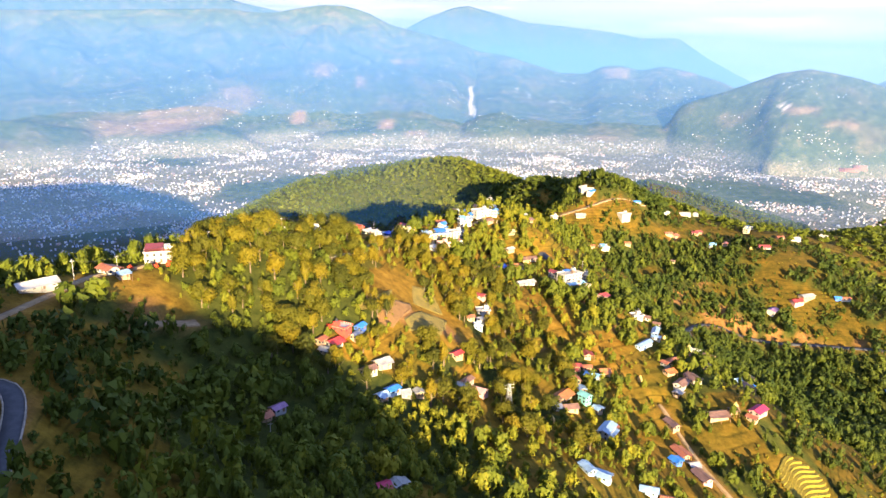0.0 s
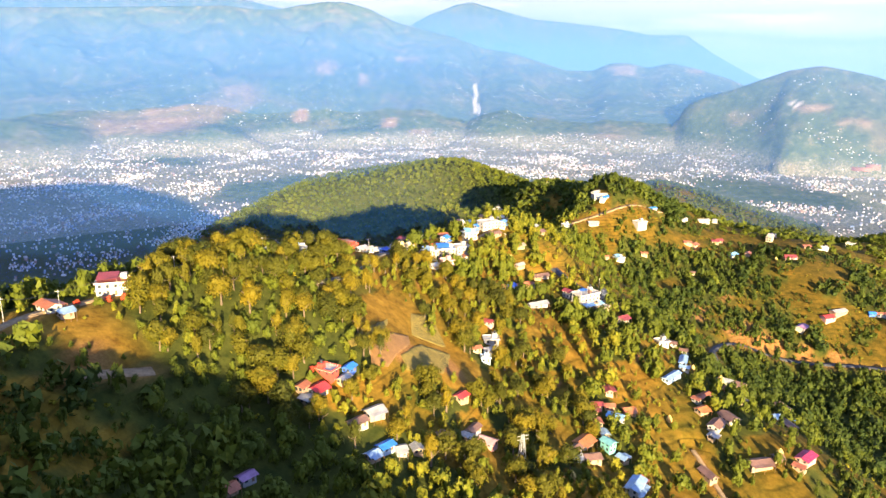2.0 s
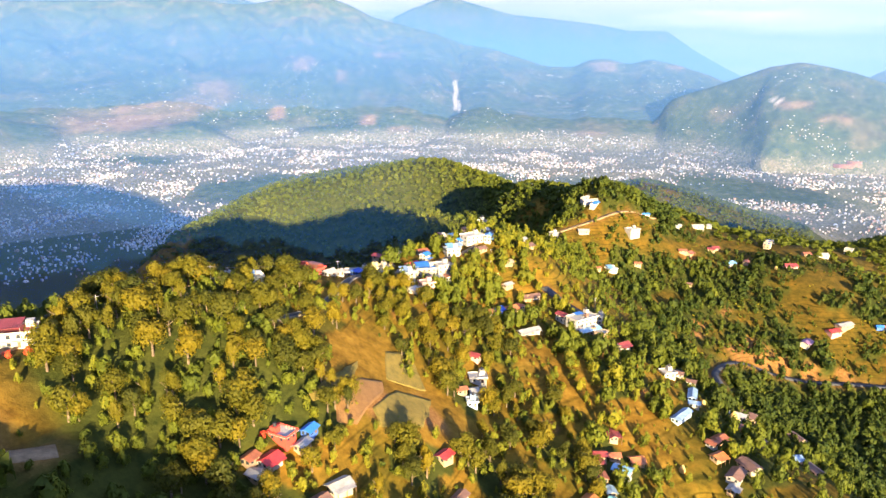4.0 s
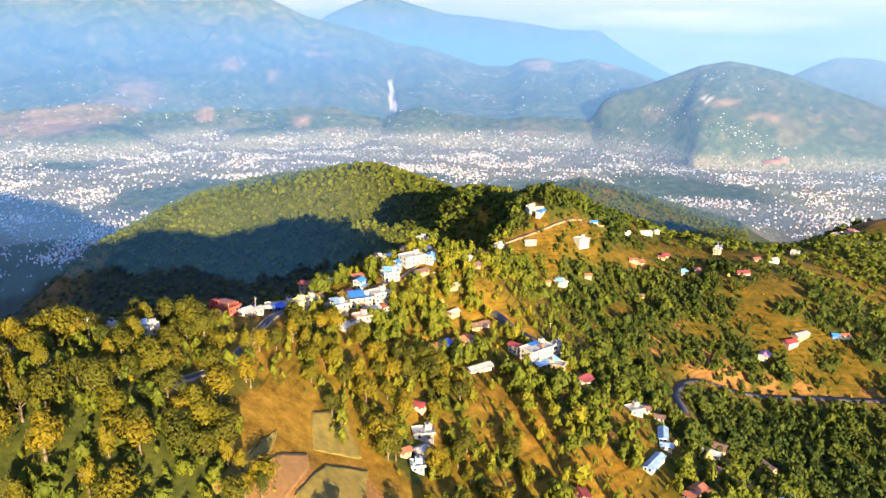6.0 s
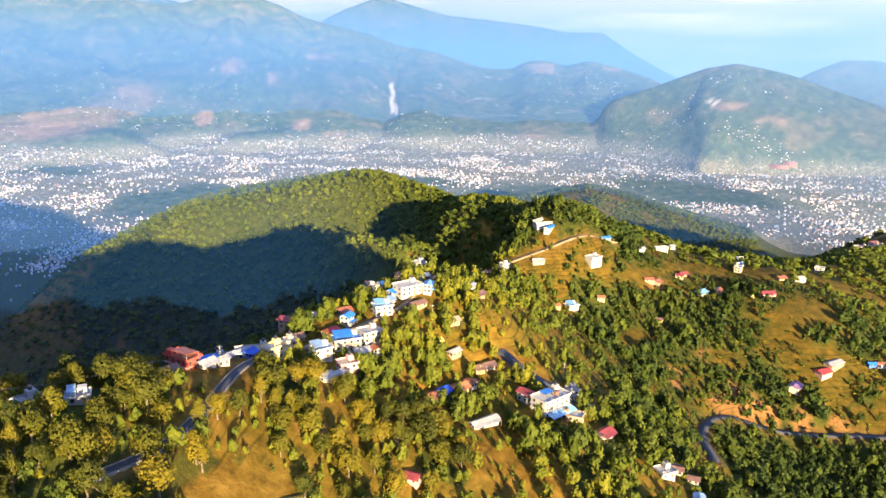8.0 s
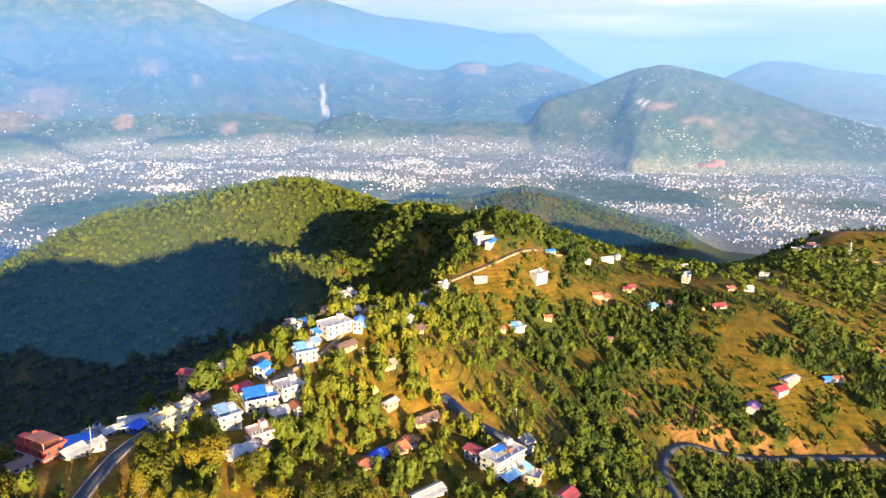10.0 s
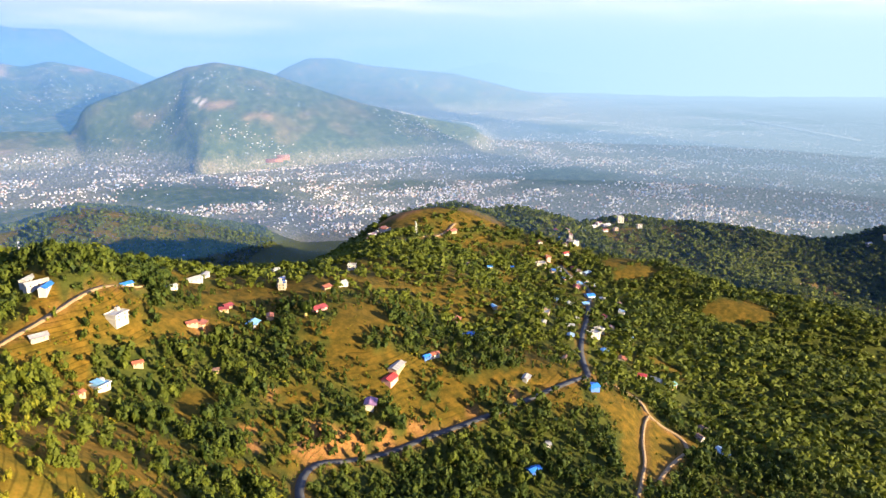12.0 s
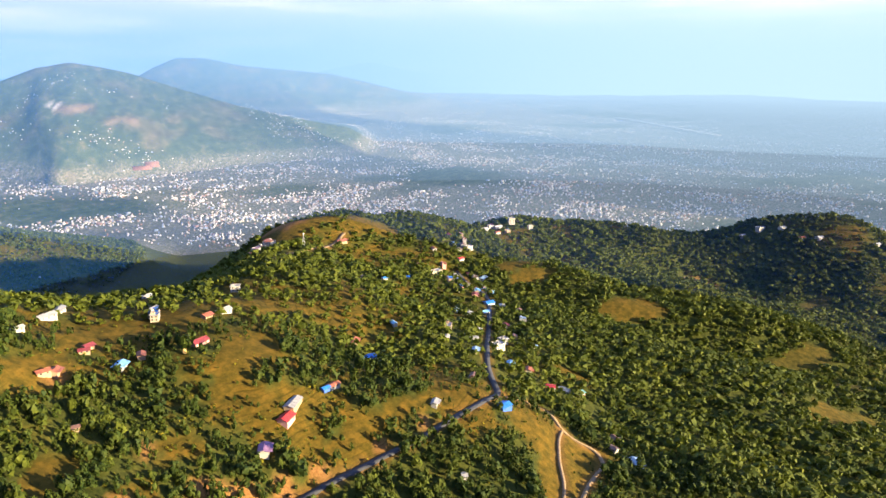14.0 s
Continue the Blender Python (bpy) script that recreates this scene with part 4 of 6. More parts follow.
# ---- houses ----
# x, y, turn, length, width, storeys, roof kind, wall, roof
HAMLETS = [
    [(-58.8, 465.2, 143, 12.5, 6.3, 2, "flat", "red", "rust"),
     (-55.3, 481.5, 18, 10.5, 7.4, 1, "gable", "tan", "blue"),
     (-61.4, 455.9, 42, 5.7, 3.8, 1, "gable", "white", "brown"),
     (-46.3, 493.5, 37, 6.8, 4.1, 1, "gable", "tan", "grey"),
     (-38.3, 497.6, 14, 13.5, 7.0, 1, "flat", "white", "white"),
     (-28.6, 490.9, 43, 8.8, 5.3, 2, "flat", "yellow", "grey"),
     (-28.4, 545.5, 148, 8.3, 5.8, 2, "gable", "tan", "darkred"),
     (-6.8, 529.8, 45, 7.5, 5.2, 1, "gable", "tan", "red"),
     (0.8, 543.6, 60, 5.5, 4.9, 2, "gable", "white", "blue"),
     (-9.6, 501.5, 27, 8.7, 6.1, 2, "flat", "white", "bluegrey"),
     (1.1, 517.8, 18, 12.5, 7.5, 2, "flat", "cream", "blue"),
     (12, 529.8, 28, 9.5, 7.6, 2, "flat", "white", "grey"),
     (2.3, 493.5, 25, 7.7, 6.2, 2, "flat", "pink", "tan")],
    [(-6, 479.1, 46, 5.8, 4, 1, "gable", "white", "grey"),
     (18.7, 557.3, 19, 9.3, 6.5, 2, "flat", "white", "sky"),
     (37.1, 564.4, 38, 10.4, 5.2, 1, "gable", "tan", "brown"),
     (33.1, 580, 31, 13.9, 9, 2, "flat", "white", "white"),
     (44.8, 580.8, 73, 7.4, 4.4, 2, "gable", "white", "sky"),
     (20.3, 597.3, 41, 6.8, 4.7, 1, "gable", "white", "sky"),
     (25, 579.8, 40, 5.6, 4.5, 1, "gable", "white", "blue"),
     (12.6, 591.7, 32, 6.1, 4.9, 2, "flat", "white", "brown"),
     (14.5, 615.6, 9, 9.4, 4.7, 1, "gable", "tan", "rust"),
     (33.5, 645.7, 24, 8.6, 5.2, 1, "gable", "white", "brown"),
     (42.2, 621.5, 24, 7.1, 5, 2, "flat", "white", "grey"),
     (100.3, 724, 34, 9.2, 8.3, 2, "flat", "white", "blue"),
     (95.1, 778, 24, 10.1, 7.1, 1, "gable", "white", "brown")],
    [(117.8, 743.9, 56, 9.6, 7.7, 1, "gable", "white", "brown"),
     (124, 765.5, 24, 6.9, 5.5, 2, "flat", "white", "grey"),
     (107.9, 769.5, 24, 8, 4.8, 1, "gable", "tan", "brown"),
     (202.8, 774.7, 29, 12, 8.4, 2, "flat", "white", "white"),
     (165.3, 821.3, 45, 13.2, 5.3, 1, "gable", "white", "white"),
     (170.8, 803.4, 51, 14.3, 5, 1, "gable", "white", "blue"),
     (173.6, 733.1, 22, 9.7, 6.8, 1, "flat", "white", "sky"),
     (157, 720.9, 21, 7, 4.2, 1, "gable", "tan", "rust"),
     (201.9, 745.7, 174, 6.1, 4.2, 1, "gable", "tan", "rust"),
     (264.4, 781.8, 45, 8.1, 4.9, 1, "gable", "tan", "rust"),
     (300.2, 807.6, 10, 7, 4.9, 1, "gable", "tan", "darkred"),
     (303.1, 774.9, 36, 10.5, 6.3, 1, "gable", "white", "sky"),
     (321, 777.9, 57, 8.4, 5, 1, "gable", "tan", "rust")],
    [(366.6, 832.4, 174, 6.8, 6.1, 2, "flat", "cream", "blue"),
     (319, 881, 45, 11.3, 5.6, 1, "gable", "white", "grey"),
     (53.7, 509.6, 32, 8.4, 5, 1, "gable", "tan", "orange"),
     (44.8, 503.1, 42, 7.8, 3.9, 1, "gable", "blue", "tarp"),
     (96.2, 502.8, 33, 16.7, 9, 3, "flat", "white", "white"),
     (85.8, 508.9, 130, 6.4, 5.1, 2, "gable", "white", "darkred"),
     (111.7, 519.3, 14, 5, 4.5, 2, "flat", "grey", "grey"),
     (105.9, 497.7, 146, 9.4, 5.6, 1, "flat", "tan", "grey"),
     (61.7, 483.4, 29, 13.3, 4, 1, "gable", "grey", "grey"),
     (118.5, 488.1, 36, 8.1, 4.9, 1, "gable", "white", "darkred"),
     (54.3, 535.3, 41, 6.6, 3.8, 1, "gable", "tan", "grey"),
     (370.8, 682, 24, 15.8, 7.1, 1, "gable", "tan", "grey"),
     (358.1, 675.6, 19, 11.3, 7.9, 1, "gable", "pink", "red")],
    [(330.4, 666, 43, 10.9, 6.5, 1, "gable", "white", "purple"),
     (91, 842.1, 24, 6.1, 4.2, 1, "gable", "white", "grey"),
     (133.1, 425.5, 45, 14.5, 4.1, 1, "gable", "sky", "bluegrey"),
     (147.5, 450, 68, 11.3, 3.8, 1, "gable", "sky", "bluegrey"),
     (138.4, 465.9, 17, 7.1, 5.7, 1, "flat", "white", "white"),
     (147.6, 472.9, 151, 4.9, 3.8, 1, "gable", "white", "brown"),
     (27.4, 435.1, 151, 5.3, 4.2, 1, "gable", "pink", "darkred"),
     (28.1, 419.5, 5, 8.1, 5.7, 1, "flat", "white", "white"),
     (26.5, 408.8, 24, 6.1, 4.3, 1, "gable", "cream", "grey"),
     (24.3, 398.5, 4, 4.7, 4.2, 1, "flat", "sky", "white"),
     (-46.1, 321.1, 152, 7.8, 5.5, 1, "flat", "red", "white"),
     (-37.8, 327.2, 67, 5.2, 3.8, 1, "gable", "blue", "blue"),
     (10.6, 346.5, 51, 5.7, 4.5, 1, "gable", "tan", "red")],
    [(-117.2, 387.3, 23, 9.2, 5.5, 1, "flat", "white", "white"),
     (-88.1, 405.3, 44, 9.4, 5.6, 1, "flat", "grey", "grey"),
     (-75.2, 411.5, 19, 6.4, 3.8, 1, "flat", "white", "bluegrey"),
     (78.8, 379.1, 95, 4.8, 3.8, 1, "gable", "tan", "darkred"),
     (79.7, 370.7, 95, 5.4, 3.8, 1, "gable", "tan", "rust"),
     (89.8, 375.3, 147, 7.4, 5.2, 2, "gable", "white", "sky"),
     (173, 424.4, 106, 7, 4.9, 1, "gable", "tan", "brown"),
     (141, 396, 30, 6.2, 4.4, 1, "gable", "tan", "orange"),
     (215.7, 449.2, 106, 5.2, 4.2, 1, "gable", "white", "blue"),
     (200.2, 417, 103, 9.1, 4.5, 1, "gable", "tan", "brown"),
     (490.6, 719.6, 174, 16.2, 6.5, 1, "gable", "sky", "blue"),
     (-158, 264.4, 51, 14.6, 5.8, 1, "gable", "white", "white"),
     (-145.9, 298.6, 145, 9.1, 5.5, 1, "gable", "white", "rust")],
    [(-134.1, 325.4, 17, 12, 8.4, 2, "flat", "white", "darkred"),
     (-120.2, 408.2, 31, 9, 5.4, 1, "flat", "white", "white"),
     (-31, 301.6, 49, 6.8, 4.8, 1, "gable", "white", "brown"),
     (-25.4, 310.5, 42, 7.4, 5.2, 1, "gable", "cream", "grey"),
     (-19.3, 294.7, 47, 5.9, 4.2, 1, "gable", "sky", "blue"),
     (-13.6, 295.8, 22, 4, 3.8, 1, "gable", "grey", "grey"),
     (2.9, 314.2, 110, 5.4, 3.8, 1, "gable", "tan", "brown"),
     (16, 330.3, 59, 7, 3.8, 1, "gable", "white", "brown"),
     (22.3, 326.7, 149, 7, 4.9, 1, "gable", "pink", "pink"),
     (87.7, 324.1, 57, 11.3, 5.7, 2, "gable", "white", "bluegrey"),
     (67.5, 273.1, 114, 7.5, 3.8, 1, "gable", "sky", "bluegrey"),
     (73.1, 270.1, 146, 7.9, 3.9, 1, "gable", "sky", "bluegrey"),
     (130.9, 353.4, 108, 9.1, 4.1, 1, "gable", "tan", "brown")],
    [(128.2, 329.1, 106, 10.5, 4.2, 1, "gable", "tan", "rust"),
     (133.2, 309.9, 106, 10.2, 5.1, 1, "gable", "pink", "brown"),
     (122.5, 318.8, 120, 5.1, 4.1, 1, "gable", "blue", "blue"),
     (157.6, 359.2, 12, 11.4, 5.7, 1, "gable", "tan", "brown"),
     (183.8, 366.1, 41, 10.2, 6.1, 1, "gable", "pink", "crimson"),
     (96.1, 275.3, 162, 7.4, 4.4, 1, "gable", "sky", "bluegrey"),
     (-16.3, 214.2, 34, 4, 3.8, 1, "gable", "tan", "crimson"),
     (69.7, 353, 49, 9.5, 5.7, 1, "gable", "tan", "orange"),
     (71.6, 341.3, 12, 7.4, 5.2, 1, "gable", "tan", "brown"),
     (81.5, 384.9, 0, 6.1, 4.3, 1, "gable", "tan", "darkred"),
     (81.9, 354.2, 126, 5.8, 4.6, 2, "gable", "teal", "teal"),
     (145.1, 384.8, 50, 9.7, 5.8, 1, "gable", "white", "brown"),
     (154.2, 391.6, 109, 9.3, 6.5, 1, "gable", "cream", "brown")],
    [(147.7, 411.5, 35, 6.8, 4.8, 1, "gable", "tan", "rust"),
     (204.5, 500.1, 136, 10.4, 7.3, 1, "gable", "tan", "brown"),
     (178.2, 458.4, 144, 8.2, 4.9, 1, "gable", "white", "white"),
     (243.2, 509.3, 105, 11, 6.6, 1, "gable", "tan", "brown"),
     (-48.1, 310.3, 57, 6.9, 4.9, 1, "gable", "white", "red"),
     (-54, 308.2, 66, 4.9, 3.9, 1, "gable", "tan", "rust"),
     (-63.4, 260.2, 52, 5.4, 3.8, 1, "gable", "grey", "purple"),
     (267.6, 834.1, 11, 8.5, 4.2, 1, "gable", "white", "grey"),
     (226.4, 815.9, 11, 8.6, 5.2, 1, "gable", "white", "blue"),
     (301.2, 865.2, 11, 13.6, 6.8, 1, "gable", "white", "grey"),
     (294.8, 802.7, 150, 6.9, 4.8, 1, "gable", "tan", "darkred"),
     (363.8, 825.9, 134, 6.1, 5.5, 2, "flat", "cream", "blue"),
     (359.1, 765.3, 3, 12.5, 7.5, 1, "gable", "pink", "darkred")],
    [(411.5, 803.8, 5, 11.5, 6.9, 1, "gable", "white", "grey"),
     (492.7, 891.2, 134, 8.3, 6.7, 2, "flat", "white", "grey"),
     (427.3, 940.6, 176, 10, 6, 1, "gable", "white", "grey"),
     (257.3, 782.2, 173, 7.8, 5.5, 1, "gable", "tan", "rust"),
     (153.3, 769.9, 2, 10.1, 5.1, 1, "gable", "cream", "grey"),
     (167.5, 811.7, 11, 16, 5.6, 1, "gable", "white", "white"),
     (503.9, 746, 33, 11.2, 5.6, 1, "gable", "tan", "rust"),
     (501.4, 717.5, 179, 10.1, 3.8, 1, "gable", "tan", "blue"),
     (410.5, 681.9, 177, 8.8, 4.4, 1, "gable", "white", "rust"),
     (402.8, 682.5, 176, 6, 3.8, 1, "gable", "blue", "blue"),
     (570, 754.9, 66, 8.7, 4.3, 1, "gable", "white", "sky"),
     (834.6, 893.3, 165, 18.2, 9, 2, "flat", "cream", "grey"),
     (912.9, 865.1, 5, 15.3, 6.1, 1, "gable", "grey", "bluegrey")],
    [(872.5, 833.9, 84, 18.3, 6.4, 1, "gable", "grey", "bluegrey"),
     (852.8, 813.8, 164, 10.7, 7.5, 1, "gable", "white", "sky"),
     (786.4, 776.9, 162, 11, 8.8, 1, "gable", "sky", "blue"),
     (620.8, 706.2, 160, 7.1, 5, 1, "gable", "white", "blue"),
     (632.9, 701.7, 134, 8.1, 5.7, 1, "gable", "white", "grey"),
     (646.8, 681.4, 160, 11.4, 9, 2, "flat", "white", "grey"),
     (671.4, 689.6, 160, 8.6, 6.9, 2, "flat", "grey", "grey"),
     (697.7, 666.7, 134, 5.7, 4.6, 1, "gable", "grey", "bluegrey"),
     (623.3, 609.8, 111, 8.5, 6, 1, "gable", "white", "red"),
     (638.1, 602.5, 93, 10.4, 6.2, 1, "gable", "white", "grey"),
     (647.8, 591.3, 175, 10.5, 7.3, 1, "gable", "pink", "teal"),
     (579.5, 529.5, 73, 7.8, 4.7, 1, "gable", "white", "brown"),
     (573.7, 506.9, 52, 13, 5.2, 1, "gable", "sky", "bluegrey")],
    [(462.3, 627.8, 24, 8.2, 4.1, 1, "gable", "grey", "grey"),
     (395.9, 567, 169, 8.5, 5.9, 1, "gable", "blue", "blue"),
     (514.4, 597.4, 166, 10.2, 8.1, 1, "gable", "blue", "blue"),
     (544.1, 645.6, 19, 7, 4.9, 1, "gable", "tan", "brown"),
     (423.4, 575, 134, 3.2, 3.8, 1, "gable", "white", "grey"),
     (659.4, 1051.9, 11, 19, 9, 2, "flat", "white", "pink"),
     (685.8, 1061.8, 11, 15.3, 9, 2, "flat", "white", "rust"),
     (670.2, 885.4, 5, 7.4, 5.2, 1, "gable", "white", "brown"),
     (707.5, 880.2, 165, 6.5, 4.6, 1, "gable", "white", "blue"),
     (828.3, 924.4, 165, 9.8, 6.9, 1, "gable", "white", "brown"),
     (928.5, 914.6, 165, 9.2, 6.5, 1, "gable", "white", "red"),
     (966.2, 924.6, 165, 10.9, 7.7, 2, "flat", "white", "white"),
     (1186.8, 973.7, 134, 11.1, 9, 4, "flat", "white", "white")],
    [(1154.9, 983.8, 165, 15.8, 7.9, 1, "gable", "white", "white"),
     (1118.5, 990.8, 165, 15.5, 7.8, 1, "gable", "white", "grey"),
     (771.4, 1011.3, 5, 18.5, 7.4, 1, "gable", "tan", "rust"),
     (493.7, 745.8, 1, 5.5, 3.9, 1, "gable", "tan", "rust"),
     (248.7, 732.5, 159, 4.2, 3.8, 1, "gable", "tan", "brown"),
     (1473.9, 599.8, 155, 16, 9, 2, "flat", "white", "white"),
     (1457.9, 626.2, 155, 10.4, 7.3, 1, "gable", "white", "grey"),
     (1484.4, 564.2, 155, 12.3, 8.6, 1, "gable", "white", "grey"),
     (1474.8, 526.7, 155, 12.2, 8.5, 1, "gable", "white", "rust"),
     (1483.3, 500.3, 155, 13.9, 8.4, 1, "gable", "white", "white"),
     (1517, 411.4, 155, 12.4, 7.4, 1, "gable", "white", "grey"),
     (674.2, 886.7, 155, 7.1, 5, 1, "gable", "white", "red"),
     (758.3, 884.4, 125, 6.6, 4.6, 1, "gable", "white", "blue")],
]

WALLS = {"white": (0.44, 0.42, 0.385), "cream": (0.44, 0.375, 0.27), "tan": (0.40, 0.28, 0.18), "red": (0.50, 0.06, 0.04), "pink": (0.62, 0.33, 0.30), "yellow": (0.62, 0.50, 0.22),
         "grey": (0.35, 0.35, 0.34), "sky": (0.42, 0.55, 0.66), "blue": (0.05, 0.14, 0.5), "teal": (0.16, 0.42, 0.42)}
ROOFS = {"rust": (0.36, 0.12, 0.06), "blue": (0.03, 0.20, 0.62), "brown": (0.20, 0.11, 0.08), "grey": (0.36, 0.35, 0.33), "white": (0.42, 0.41, 0.385), "darkred": (0.28, 0.05, 0.05), "red": (0.55, 0.05, 0.05),
         "bluegrey": (0.24, 0.36, 0.50), "sky": (0.22, 0.46, 0.70), "tan": (0.45, 0.34, 0.24), "orange": (0.48, 0.17, 0.06), "tarp": (0.02, 0.09, 0.50), "purple": (0.30, 0.16, 0.28), "pink": (0.55, 0.30, 0.28),
         "crimson": (0.45, 0.03, 0.09), "teal": (0.16, 0.40, 0.40)}


def shade(c, k):
    return tuple(min(1.0, v * k) for v in c)


def sheet_metal(name, colour):
    """Corrugated roofing, weathered in streaks."""
    m = varied(name, shade(colour, 0.7), shade(colour, 1.15), 0.35, 0.5, 0.15)
    nt = m.node_tree
    w = add(nt, "TexWave", Scale=1.6)
    tc = nt.nodes.new("ShaderNodeTexCoord")
    nt.links.new(tc.outputs["Object"], w.inputs["Vector"])
    bump(nt, w.outputs["Fac"], nt.nodes["Principled BSDF"], 0.4, 0.08)
    return m


WALL_MAT = {k: varied("wall_" + k, shade(c, 0.82), c, 0.5, 0.85, depth=0.03) for k, c in WALLS.items()}
ROOF_MAT = {k: sheet_metal("roofing_" + k, c) for k, c in ROOFS.items()}
SLAB_MAT = {k: varied("slab_" + k, shade(c, 0.75), c, 0.6, 0.85) for k, c in ROOFS.items()}
GLASS = varied("window_glass", (0.02, 0.03, 0.04), (0.05, 0.06, 0.07), 1.0, 0.15)
TIMBER = varied("door_timber", (0.12, 0.06, 0.03), (0.22, 0.12, 0.06), 1.5, 0.6)
CONCRETE = varied("bare_concrete", (0.30, 0.28, 0.25), (0.46, 0.43, 0.39), 0.8, 0.9)
TANK = varied("tank_plastic", (0.015, 0.015, 0.02), (0.04, 0.04, 0.05), 1.0, 0.4)


def block(bm, x0, y0, z0, x1, y1, z1):
    v = [bm.verts.new(p) for p in ((x0, y0, z0), (x1, y0, z0), (x1, y1, z0), (x0, y1, z0), (x0, y0, z1), (x1, y0, z1), (x1, y1, z1), (x0, y1, z1))]
    for f in ((3, 2, 1, 0), (4, 5, 6, 7), (0, 1, 5, 4), (1, 2, 6, 5), (2, 3, 7, 6), (3, 0, 4, 7)):
        bm.faces.new([v[k] for k in f])


def boxed(*size):
    bm = bmesh.new()
    block(bm, *size)
    return bm


PANE = {}


def pane(parent, x, y, z, turn, w=1.1, h=1.2, name="window", mat=None):
    """A window or door leaf set a little proud of the wall, sharing one mesh for each size."""
    key = (name, w, h)
    if key not in PANE:
        bm = boxed(-w / 2, -0.05, 0, w / 2, 0.05, h)
        me = bpy.data.meshes.new(name)
        bm.to_mesh(me); bm.free()
        me.materials.append(mat or GLASS)
        PANE[key] = me
    ob = new(name, PANE[key])
    ob.parent = parent
    ob.matrix_basis = pose(x, y, z, 0, 0, turn)


def openings(ob, length, width, storeys, rise, detail):
    n = max(2, int(length / (3.0 if detail else 4.5)))
    for floor_no in range(storeys):
        for side in (-1, 1):
            for k in range(n):
                px = -length / 2 + (k + 0.5) * length / n
                if floor_no == 0 and side == -1 and k == n // 2:
                    pane(ob, px, side * (width / 2 + 0.03), 0.1, 0, 0.95, 1.95, "door", TIMBER)
                else:
                    pane(ob, px, side * (width / 2 + 0.03), floor_no * rise + 0.85, 0)
        if detail:
            for side in (-1, 1):
                for k in range(2):
                    pane(ob, side * (length / 2 + 0.03), (k - 0.5) * width / 2, floor_no * rise + 0.85, 90)


def gable_house(row, rng):
    x, y, turn, length, width, storeys, kind, wall, roof = row
    ob = new("house")
    rise = 2.3
    top, pitch, eave = storeys * rise, width * rng.uniform(0.16, 0.24), 0.7
    bm = boxed(-length / 2, -width / 2, -4, length / 2, width / 2, top)
    for side in (-1, 1):              # gable ends
        a = [bm.verts.new((side * length / 2, q, h)) for q, h in ((-width / 2, top), (width / 2, top), (0, top + pitch))]
        bm.faces.new(a if side > 0 else a[::-1])
    part("wall", bm, WALL_MAT[wall], ob)
    bm = bmesh.new()
    for side in (-1, 1):
        lo = top - pitch * eave / (width / 2)
        p = [(-length / 2 - eave, side * (width / 2 + eave), lo), (length / 2 + eave, side * (width / 2 + eave), lo), (length / 2 + eave, side * 0.01, top + pitch), (-length / 2 - eave, side * 0.01, top + pitch)]
        low = [bm.verts.new((a, b, c + 0.03)) for a, b, c in p]
        high = [bm.verts.new((a, b, c + 0.15)) for a, b, c in p]
        bm.faces.new(high if side < 0 else high[::-1])
        bm.faces.new(low[::-1] if side < 0 else low)
        for k in range(4):
            bm.faces.new((low[k], low[(k + 1) % 4], high[(k + 1) % 4], high[k]))
    bmesh.ops.recalc_face_normals(bm, faces=bm.faces)
    part("roof", bm, ROOF_MAT[roof], ob)
    part("ridge_cap", boxed(-length / 2 - eave, -0.18, top + pitch + 0.1, length / 2 + eave, 0.18, top + pitch + 0.24), ROOF_MAT[roof], ob)
    if length < 20 and rng.random() < 0.55:      # lean-to porch in front
        bm = bmesh.new()
        p = [(-length / 2, -width / 2, 2.35), (length / 2, -width / 2, 2.35), (length / 2, -width / 2 - 2.2, 1.95), (-length / 2, -width / 2 - 2.2, 1.95)]
        low, high = [bm.verts.new(q) for q in p], [bm.verts.new((a, b, c + 0.1)) for a, b, c in p]
        bm.faces.new(high[::-1]); bm.faces.new(low)
        for k in range(4):
            bm.faces.new((low[k], low[(k + 1) % 4], high[(k + 1) % 4], high[k]))
        bmesh.ops.recalc_face_normals(bm, faces=bm.faces)
        part("porch_roof", bm, ROOF_MAT[roof], ob)
        for q in (-length / 2 + 0.2, 0, length / 2 - 0.2):
            part("post", boxed(q - 0.07, -width / 2 - 2.1, -2, q + 0.07, -width / 2 - 1.96, 1.97), TIMBER, ob)
    return ob, rise


